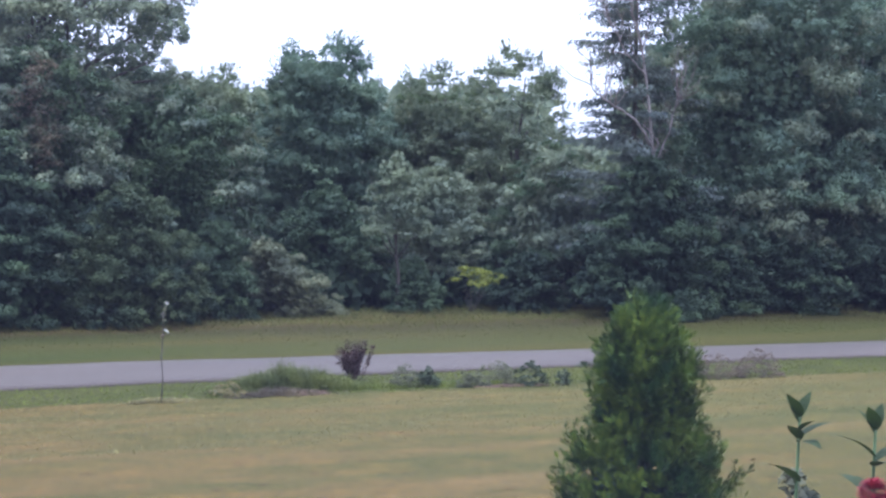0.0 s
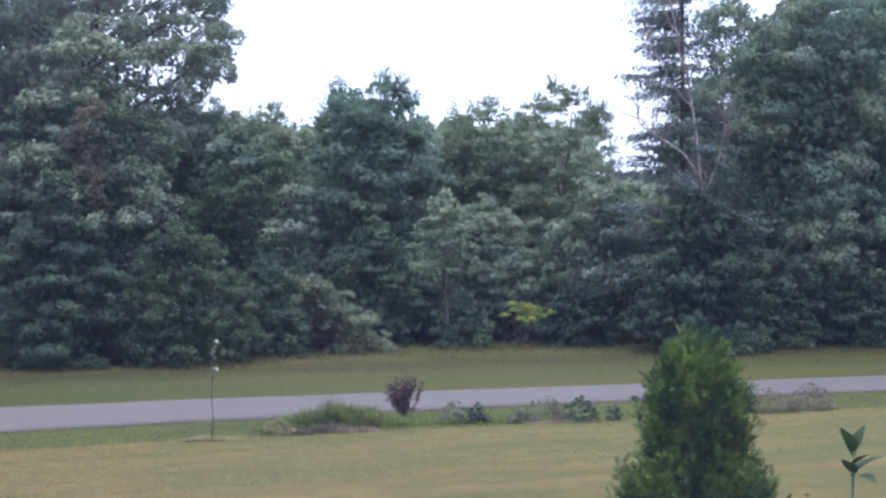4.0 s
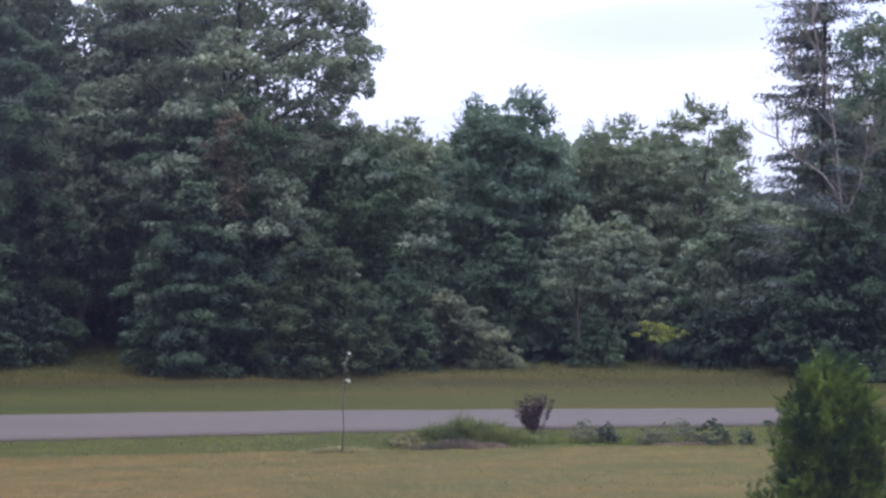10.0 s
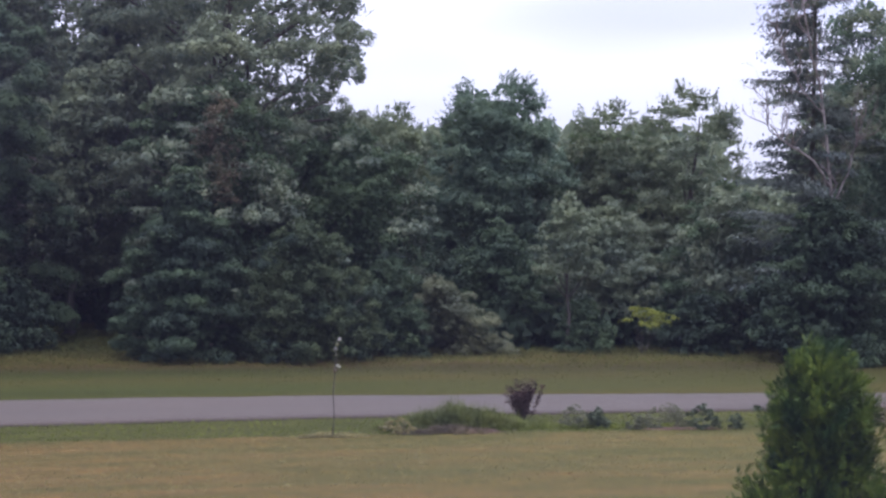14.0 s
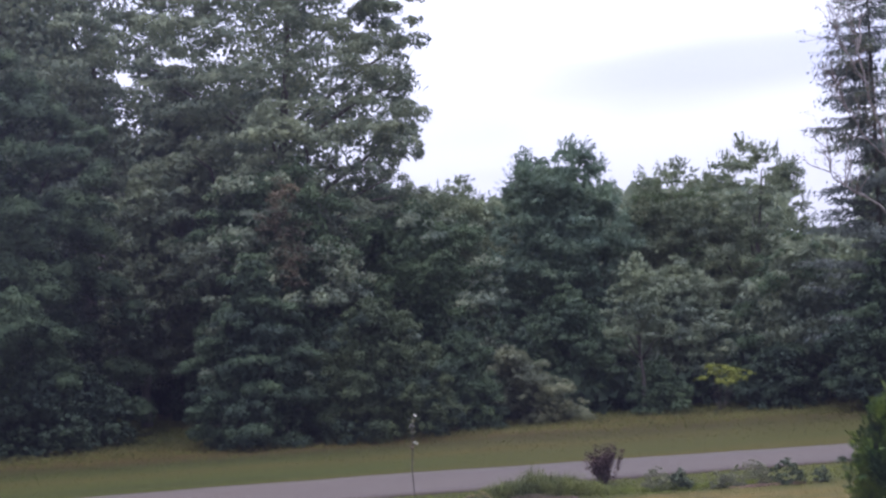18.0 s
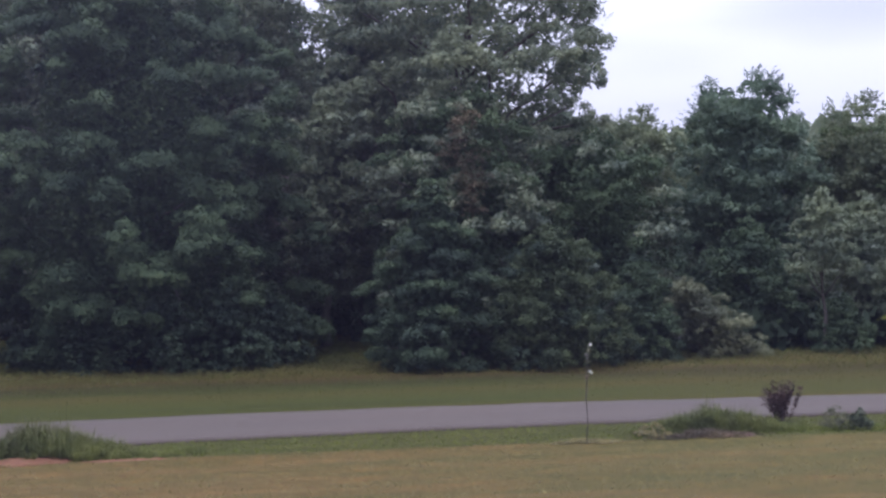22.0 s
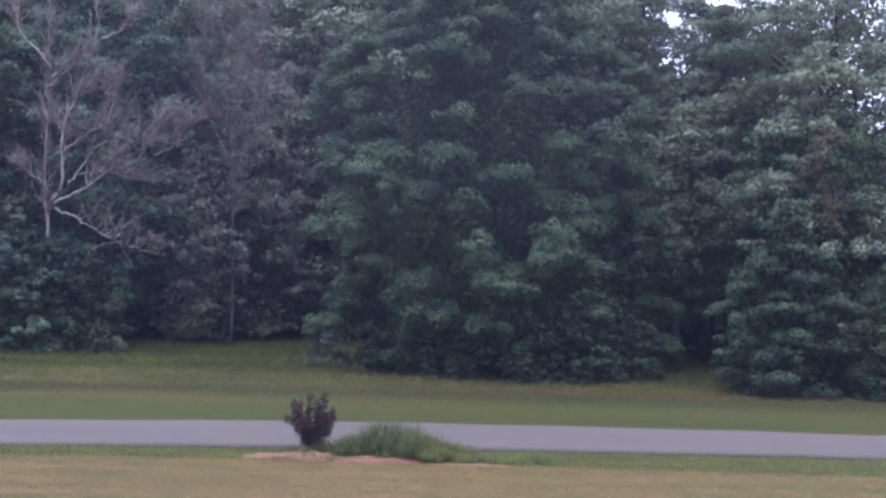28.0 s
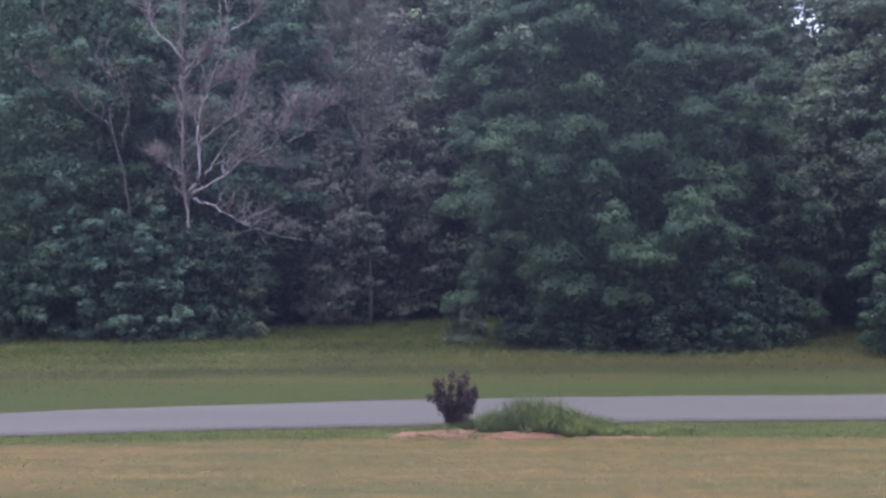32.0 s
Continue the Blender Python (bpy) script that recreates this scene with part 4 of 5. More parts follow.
# withered trees with bleached bare branches
def bare_tree(name, label, x, y, limbs, seed, bark, twig, trunk_bark, side=1.0, fine=9, leaf=None):
    """limbs: radius at the root, then points (across, depth, height) of each bare limb; the first is the trunk."""
    rng = np.random.default_rng(seed)
    ob = base(name, x, y, float(land(x, y)), label, "tree")
    twigs, ends = [], []
    for k, (rr, *pts) in enumerate(limbs):
        p = np.array(pts, float)
        s, fs = np.arange(len(p)), np.linspace(0, len(p) - 1, 4 * len(p))
        p = np.stack([np.interp(fs, s, p[:, i]) for i in range(3)], -1)
        p[1:-1] = (p[:-2] + p[1:-1] * 2 + p[2:]) / 4
        p += rng.normal(size=p.shape) * 0.03
        L = np.linalg.norm(p[-1] - p[0])
        part("trunk" if k == 0 else "branch", joined("branch", [tube(p, rr * 0.56 * np.linspace(1, 0.2, len(p)), 6)], trunk_bark if k == 0 else bark), ob)
        way = unit(p[-1] - p[0])
        for j in range(5 if k else 3):
            q = p[rng.integers(len(p) // 3, len(p) - 2)]
            e = q + unit(way * 0.8 + rng.normal(size=3) * np.array([0.45, 0.35, 0.3]) + np.array([0, 0, 0.75])) * rng.uniform(0.3, 0.5) * min(L, 3.4)
            bp = limb_path(rng, q, e, 0, 0.12, 7)
            part("branch", joined("branch", [tube(bp, rr * 0.27 * np.linspace(1, 0.25, 7), 5)], bark), ob)
            twigs += [tube(limb_path(rng, bp[i], bp[i] + unit(e - q + rng.normal(size=3) * L * 0.2 + np.array([0, 0, 0.3 * L])) * rng.uniform(0.3, 0.8), 0, 0.1, 3), [0.012, 0.009, 0.005], 3) for i in (2, 3, 4, 5, 6)]
        for j in range(fine if k else 3 * fine):
            q = p[rng.integers(len(p) // 3, len(p))]
            d = unit(way * 0.5 + rng.normal(size=3) * np.array([0.55, 0.4, 0.35]) + np.array([0.08 * side, 0, 0.7]))
            e = q + d * rng.uniform(0.4, 1.0) * min(1.7, 0.4 * L)
            t1 = limb_path(rng, q, e, 0, 0.12, 5)
            twigs.append(tube(t1, np.linspace(0.020, 0.007, 5), 4))
            for g in range(4):
                q2 = t1[rng.integers(1, 5)]
                e2 = q2 + unit(d + rng.normal(size=3) * 0.5) * rng.uniform(0.25, 0.7)
                twigs.append(tube(limb_path(rng, q2, e2, 0, 0.1, 3), [0.011, 0.008, 0.005], 3))
                ends.append(e2)
    tagged(part("twig_mass", joined("twig_mass", twigs, twig), ob, "fine dead twigs"), kind="stuff")
    if leaf:
        ends = np.array(ends)
        part("crown", quads("crown", foliage(rng, ends, np.full(len(ends), 0.2), 0.8, 7 * len(ends), 0.11), leaf), ob, "sparse withered leaves")
    return ob


MAIN_LIMBS = (
    (0.15, (0.1, -0.2), (0.1, 3.0), (0.0, 5.5), (-0.2, 7.0), (-0.1, 10.4), (-0.1, 12.3), (-0.1, 17.0)),
    (0.13, (0.1, 6.2), (0.7, 7.1), (0.5, 8.4), (0.6, 9.4), (1.0, 10.4), (1.5, 11.6), (2.1, 13.2), (2.0, 14.6), (1.8, 17.0)),
    (0.09, (2.1, 13.1), (2.9, 13.4), (3.6, 14.1), (4.1, 14.8)),
    (0.10, (0.0, 11.9), (-0.7, 12.7), (-1.4, 13.4), (-1.5, 14.4), (-1.2, 16.4)),
    (0.10, (0.1, 8.1), (1.1, 8.7), (2.1, 9.4), (3.0, 9.9)),
    (0.11, (0.2, 6.2), (1.8, 6.9), (2.8, 7.7), (3.4, 8.6)),
    (0.08, (0.8, 6.9), (1.4, 7.7), (2.1, 8.6), (3.0, 9.0), (4.0, 8.8), (4.6, 8.4)),
    (0.10, (0.3, 5.9), (0.8, 5.8), (1.4, 5.5), (2.1, 5.1), (3.0, 4.7), (4.2, 4.3)),
)
SIDE_LIMBS = (
    (0.07, (4.5, 8.3), (5.3, 8.6), (5.6, 9.3), (6.2, 9.7)),
    (0.07, (1.2, 7.4), (2.2, 7.6), (3.1, 7.4), (4.1, 7.2)),
    (0.08, (-0.2, 7.0), (-0.9, 7.5), (-1.4, 7.9)),
    (0.07, (0.7, 9.6), (1.1, 10.7), (1.8, 10.9), (2.4, 11.1)),
    (0.07, (2.2, 9.4), (2.4, 10.3), (2.6, 11.1), (3.1, 11.5)),
    (0.07, (0.6, 7.5), (0.6, 9.0), (0.2, 9.9)),
    (0.07, (-0.1, 11.0), (0.7, 11.8), (1.2, 12.1)),
    (0.08, (2.8, 7.6), (3.9, 8.2), (4.6, 9.2), (5.0, 10.0)),
)


def with_depth(limbs, seed):
    """Gives flat limb plans (across, height) a gentle drift towards the yard."""
    rng = np.random.default_rng(seed)
    out = []
    for k, (rr, *pts) in enumerate(limbs):
        slope = 0.0 if k == 0 and pts[0][1] < 0 else -abs(rng.normal(0.12, 0.08))
        out.append((rr, *((a, slope * abs(a - pts[0][0]) - 0.02 * abs(a), b) for a, b in pts)))
    return tuple(out)


bare_tree("dead_tree", "dead leafless tree with pale bleached branches", -19.4, 64.3, with_depth(MAIN_LIMBS + SIDE_LIMBS, 6), 301, M_PALEBARK, M_DEADTWIG, M_DEADTWIG, fine=26)
bare_tree("dead_tree", "bare grey branches in front of dark trees", -23.4, 64.4, (
    (0.09, (1.6, 0, -0.2), (1.5, 0, 4.0), (1.2, 0, 7.0), (0.6, 0, 9.3), (-0.4, 0, 9.9), (-1.4, 0, 10.7), (-1.9, 0, 11.7), (-2.1, 0, 13.4)),
    (0.045, (1.0, 0, 8.2), (1.6, -0.2, 9.8), (1.0, -0.3, 11.0), (0.2, -0.4, 12.0)),
    (0.04, (-1.4, 0, 10.7), (-2.2, 0, 11.0), (-3.0, 0, 11.8)),
), 302, M_DEADTWIG, M_DEADTWIG, M_BARK, fine=6)
bare_tree("dead_tree", "thin withered tree with brown leaves", -13.2, 70.6, (
    (0.14, (0.6, 0, -0.2), (0.5, 0, 6.0), (0.2, 0, 11.0), (0.4, 0, 17.0)),
    (0.06, (0.4, 0, 7.5), (1.2, 0, 9.5), (1.6, 0, 12.0)),
    (0.06, (0.3, 0, 8.5), (-0.8, 0, 10.5), (-1.2, 0, 13.0)),
    (0.05, (0.3, 0, 10.5), (1.2, 0, 12.5), (1.4, 0, 15.0)),
    (0.05, (0.3, 0, 11.5), (-0.8, 0, 13.5), (-1.0, 0, 16.0)),
), 304, M_DEADTWIG, M_DEADTWIG, M_BARK, fine=30, leaf=M_BROWN)
bare_tree("dead_tree", "half-dead tree with thin pale twigs beside a spruce", 34.0, 50.6, (
    (0.17, (0.2, 0, -0.2), (0.2, 0, 3.0), (0.0, 0, 5.5), (-0.5, 0, 9.5), (-1.4, 0, 12.6), (-1.8, 0, 15.0)),
    (0.10, (-0.2, 0, 6.6), (-1.3, -0.3, 7.7), (-2.6, -0.5, 8.2), (-3.2, -0.5, 8.6), (-3.5, -0.5, 9.6)),
    (0.07, (-0.5, 0, 9.3), (-1.5, -0.3, 10.0), (-2.5, -0.4, 11.2), (-3.0, -0.4, 12.4)),
    (0.06, (-1.2, 0, 12.0), (-2.2, -0.3, 13.2), (-2.7, -0.3, 14.4)),
    (0.08, (0.0, 0, 5.8), (0.5, -0.4, 7.6), (0.7, -0.5, 9.4)),
), 303, M_PALEBARK, M_DEADTWIG, M_PALEBARK, side=-1.0, fine=8, leaf=M_GREY)


bare_tree("dead_tree", "small dead tree with pale twigs beside the clearing", 5.7, 66.6, (
    (0.07, (0.5, 0, -0.1), (0.4, 0, 3.0), (0.1, 0, 5.2), (-0.2, 0, 7.2)),
    (0.05, (0.3, 0, 4.2), (1.0, -0.3, 4.7), (1.8, -0.4, 4.8), (2.4, -0.4, 5.3)),
    (0.045, (0.2, 0, 5.0), (-0.4, -0.3, 5.8), (-0.6, -0.3, 6.6)),
    (0.05, (0.1, 0, 5.6), (1.2, -0.3, 7.0), (2.4, -0.5, 7.4), (3.4, -0.5, 7.3)),
), 305, M_PALEBARK, M_DEADTWIG, M_BARK, fine=6)


def spruce(name, label, x, y, h, r, seed):
    rng = np.random.default_rng(seed)
    ob = base(name, x, y, 0.0, label, "tree")
    part("trunk", joined("trunk", [tube([(0, 0, -0.2), (0.05, 0, h * 0.5), (0, 0.03, h)], [0.15, 0.08, 0.02], 8)], M_BARK), ob)
    tiers = 40
    needles = []
    for i in range(tiers):
        for k in range(5):
            f = (i + rng.uniform(-1.0, 1.0)) / tiers
            z = h * (0.16 + 0.83 * max(f, 0))
            an = rng.uniform(0, 2 * math.pi)
            L = (r * (1.02 - max(f, 0) ** 1.3) + 0.15) * rng.uniform(0.45, 1.25)
            d = np.array([math.cos(an), math.sin(an), rng.uniform(-0.42, 0.02)])
            a = np.array([0, 0, z])
            p = a + d * L * np.linspace(0, 1, 5)[:, None]
            p[:, 2] += 0.16 * L * np.linspace(0, 1, 5) ** 2
            part("branch", joined("branch", [tube(p, np.linspace(0.026, 0.007, 5), 4)], M_BARK), ob)
            m = int(120 * L + 12)
            s = rng.uniform(0.12, 1.0, m)
            q = a + d * L * s[:, None] + rng.normal(size=(m, 3)) * np.array([0.24, 0.24, 0.05])
            q[:, 2] += 0.16 * L * s ** 2 - np.abs(rng.normal(0, 0.10, m))
            ax = unit(d + rng.normal(size=(m, 3)) * 0.6 - np.array([0, 0, 0.7]))
            ln = rng.uniform(0.10, 0.24, m)
            needles.append(leaf_quads(q, ax, unit(rng.normal(size=(m, 3)) * 0.5 + np.array([0, -0.2, 0.8])), ln, ln * 0.3))
    part("crown", quads("crown", np.concatenate(needles), M_NEEDLE), ob)
    return ob


spruce("spruce_tree", "thin-branched greyish spruce in the wood edge", 33.8, 51.9, 21.0, 2.9, 311)


# ---- flower bed along the road ----
def heap(name, label, category, x, y, w, dp, h, material, seed, kind=""):
    """A low uneven heap on the ground."""
    rng = np.random.default_rng(seed)
    n, m = 44, 12
    v, f = [], []
    for i in range(m):
        t = i / (m - 1)
        for j in range(n):
            a = 2 * math.pi * j / n
            k = 1 + 0.34 * noise.noise((math.cos(a) * 1.5 + seed, math.sin(a) * 1.5, 0.3)) + 0.16 * noise.noise((math.cos(a) * 5 + seed, math.sin(a) * 5, 0.7))
            px, py = math.cos(a) * w * 0.5 * (1 - t) * k, math.sin(a) * dp * 0.5 * (1 - t) * k
            pz = h * (1 - (1 - t) ** 2) + (0.10 * h + 0.025) * noise.noise((px * 5, py * 5, seed)) + 0.03 * noise.noise((px * 13, py * 13, seed)) * (t > 0) - 0.03
            v.append((px, py, pz))
    for i in range(m - 1):
        for j in range(n):
            k = (j + 1) % n
            f.append((i * n + j, i * n + k, (i + 1) * n + k, (i + 1) * n + j))
    me = bpy.data.meshes.new(name)
    me.from_pydata(v, [], f)
    me.polygons.foreach_set("use_smooth", [True] * len(me.polygons))
    me.materials.append(material)
    ob = new(name, me)
    ob.location = (x, y, float(land(x, y)))
    return tagged(ob, label, category, kind=kind)


def tussock(name, label, x, y, w, dp, h, material, seed, clumps, blade=0.3, each=90, peak=-0.12):
    """Long arching grass over a heap that swells near one end and thins out to the other."""
    rng = np.random.default_rng(seed)
    out = []
    for k in range(clumps):
        cx, cy = w * np.clip(rng.normal(peak * 0.5, 0.27), -0.55, 0.55), dp * np.clip(rng.normal(0, 0.24), -0.5, 0.5)
        swell = math.exp(-((cx / w - peak) / 0.30) ** 2 - (cy / dp / 0.5) ** 2)
        rise = h * swell * rng.uniform(0.25, 1.05)
        n = each
        an = rng.uniform(0, 2 * math.pi, n)
        reach = rng.random(n) ** 0.7
        tallest = np.where(rng.random(n) < 0.10, 1.4, 1.0)
        L = blade * rng.uniform(0.3, 1.0, n) * rng.uniform(0.35, 1.35) * (0.35 + 0.65 * swell) * tallest
        out_way = np.stack([np.cos(an), np.sin(an), np.zeros(n)], -1)
        root = np.array([cx, cy, rise * 0.8 - 0.04]) + out_way * (0.16 * np.sqrt(rng.random(n)))[:, None]
        mid = root + out_way * (L * 0.35 * reach)[:, None] + np.array([0, 0, 1.0]) * (L * 0.62)[:, None]
        tip = mid + out_way * (L * 0.75 * reach)[:, None] + np.array([0, 0, 1.0]) * (L * (0.38 - 0.75 * reach))[:, None]
        side = np.stack([-np.sin(an), np.cos(an), np.zeros(n)], -1) * rng.uniform(0.003, 0.007, n)[:, None]
        out.append(np.stack([root - side, root + side, mid + side * 0.8, mid - side * 0.8], 1))
        out.append(np.stack([mid - side * 0.8, mid + side * 0.8, tip + side * 0.15, tip - side * 0.15], 1))
    ob = new(name, quads(name, np.concatenate(out), material))
    ob.location = (x, y, float(land(x, y)))
    return tagged(ob, label, "grass", kind="stuff")


heap("soil_mound", "brown mulch mound in the bed", "mound", 12.5, 33.3, 2.4, 0.8, 0.09, M_MULCH, 3)
tussock("dry_weeds", "brown withered weeds on the mulch", 12.5, 33.25, 2.9, 0.9, 0.18, M_RUST, 405, 170, 0.13, 50)
tussock("mound_grass", "grey-green weeds over the mulch mound", 13.1, 34.0, 4.2, 1.1, 0.40, M_MOUND, 401, 220, 0.5, 70)
tussock("mound_weeds", "greener weeds at the end of the mound", 13.7, 33.9, 2.0, 0.9, 0.2, M_VERGE, 403, 40, 0.26)
heap("soil_mound", "reddish clay mound beside a purple shrub", "mound", -4.2, 33.6, 3.0, 1.2, 0.12, M_REDSOIL, 4)
heap("soil_mound", "bare red clay at the foot of a grass heap", "mound", -2.8, 33.4, 2.4, 0.9, 0.12, M_REDSOIL, 12)
heap("soil_patch", "thin streak of red clay at the bed edge", "mound", -0.7, 33.2, 2.2, 0.35, 0.04, M_REDSOIL, 15)
heap("soil_mound", "grown-over heap of earth in the bed", "mound", -1.9, 34.2, 1.8, 0.8, 0.16, M_MULCH, 16)
tussock("mound_grass", "soft green grass heap on red clay", -1.75, 34.15, 4.8, 1.5, 0.38, M_MOUND, 402, 210, 0.55, 70, -0.15)
tussock("mound_weeds", "pale seeding grass on the heap", -2.1, 34.3, 3.4, 1.0, 0.40, M_TALL, 404, 110, 0.85, 36)
tussock("bed_weeds", "low green weeds between the bed plants", 16.2, 33.6, 9.0, 1.2, 0.05, M_VERGE, 406, 130, 0.16, 50)
tussock("bed_weeds", "pale dry grass round the sapling", 9.6, 33.05, 2.2, 0.7, 0.04, M_STRAW, 407, 60, 0.15, 50)
tussock("bed_weeds", "dry grass round the red clay", -3.4, 33.5, 5.8, 1.3, 0.10, M_TALL, 408, 80, 0.12, 30)
tussock("dry_weeds", "thin dry grass growing through the red clay", -3.6, 33.4, 4.6, 1.1, 0.16, M_STRAW, 410, 80, 0.12, 30)
tussock("bed_weeds", "weeds along the bed beside dry shrubs", 24.2, 32.5, 3.6, 0.9, 0.05, M_TALL, 409, 50, 0.2, 50)


def purple_shrub(x, y, w, h, seed, leaves):
    rng = np.random.default_rng(seed)
    ob = base("purple_shrub", x, y, float(land(x, y)), "dark purple-leaved shrub with upright stems in the bed", "shrub", "purple shrubs in the bed")
    c = []
    for k in range(20):
        a = rng.uniform(0, 2 * math.pi)
        rr = w * 0.5 * math.sqrt(rng.random())
        top = np.array([math.cos(a) * rr, math.sin(a) * rr, h * rng.uniform(0.55, 1.0) * (1.0 - 0.2 * (2 * rr / w) ** 2)])
        p = limb_path(rng, (top[0] * 0.12, top[1] * 0.12, -0.05), top, 0, 0.07, 7)
        part("stem", joined("stem", [tube(p, np.linspace(0.014, 0.004, 7), 5)], M_BARK), ob)
        c += [(p[i] + p[i + 1]) / 2 * 1.0 + rng.normal(size=3) * 0.02 for i in (1, 2, 3, 4, 5)] + [p[6], p[5], p[4], p[3]]
    c = np.array(c)
    part("crown", quads("crown", foliage(rng, c, np.full(len(c), 0.085), 1.3, leaves, 0.062, 0.1), M_PURPLE), ob)
    return ob


purple_shrub(14.75, 35.0, 1.35, 1.05, 411, 2800)
purple_shrub(-4.3, 34.7, 1.3, 1.38, 412, 6500)
bush("garden_plant", "broad-leaved dark green plant in the bed", 16.0, 33.4, 0.62, 0.5, M_SAGE, 421, 0.13, 0.06, deep=0, cover=0.7)
bush("garden_plant", "hazy grey-green herb in the bed", 15.5, 33.6, 0.8, 0.55, M_DUSTY, 422, 0.10, 0.02, deep=0, cover=0.5)
bush("garden_plant", "pale yellow-green small plant", 16.75, 32.9, 0.5, 0.4, M_DUSTY, 423, 0.09, 0.04, deep=0, cover=0.5)
bush("garden_plant", "hazy grey-green herb in the bed", 17.7, 33.1, 1.2, 0.6, M_DUSTY, 424, 0.12, 0.02, deep=0, cover=0.5)
bush("garden_plant", "leafy dark green plant in the bed", 18.5, 32.8, 0.8, 0.6, M_SAGE, 425, 0.13, 0.06, deep=0, cover=0.7)
bush("garden_plant", "small grey-green plant in the bed", 19.3, 32.6, 0.5, 0.36, M_SAGE, 426, 0.10, 0.05, deep=0, cover=0.6)
bush("garden_plant", "pale dried tuft at the bed edge", 10.95, 33.4, 0.75, 0.34, M_STRAW, 427, 0.10, 0.035, deep=0, cover=0.6)
bush("dry_shrub", "dry brownish feathery shrub in the bed", 23.7, 32.4, 1.4, 0.62, M_DRY, 428, 0.11, 0.025, deep=0, cover=0.35)
bush("dry_shrub", "dry greyish feathery shrub in the bed", 24.9, 32.2, 1.3, 0.72, M_DRY, 429, 0.11, 0.025, deep=0, cover=0.35)
heap("soil_patch", "bare brown soil under bed plants", "mound", 17.9, 32.75, 2.6, 0.45, 0.05, M_MULCH, 7)


def sapling(x, y, h, seed):
    """Whip of a young tree tied to nothing, with tufts at the top."""
    rng = np.random.default_rng(seed)
    ob = base("sapling", x, y, float(land(x, y)), "thin young sapling with pale tufts near its top", "sapling")
    p = np.array([(0, 0, -0.1), (0.03, 0, 0.5), (0.0, 0.02, 1.0), (0.04, 0, 1.5), (0.05, 0.02, h - 0.35), (0.1, 0, h)])
    part("stem", joined("stem", [tube(p, [0.016, 0.014, 0.013, 0.011, 0.009, 0.005], 6)], M_BARK), ob)
    for z, m, w, n in ((h - 0.06, M_WHITE, 0.05, 5), (h - 0.18, M_DUSTY, 0.08, 14), (h - 0.30, M_WHITE, 0.07, 6), (h - 0.42, M_DUSTY, 0.06, 8), (h - 0.66, M_WHITE, 0.05, 8), (h - 0.75, M_DRY, 0.06, 8), (h - 1.1, M_DRY, 0.04, 4)):
        c = np.array([[np.interp(z, p[:, 2], p[:, 0]) + rng.normal(0, 0.03), 0, z]])
        part("leaf_tuft", quads("leaf_tuft", foliage(rng, c, np.array([w]), 1.1, n, 0.075, 0.4), m), ob)
    return ob


sapling(9.3, 32.9, 2.2, 431)


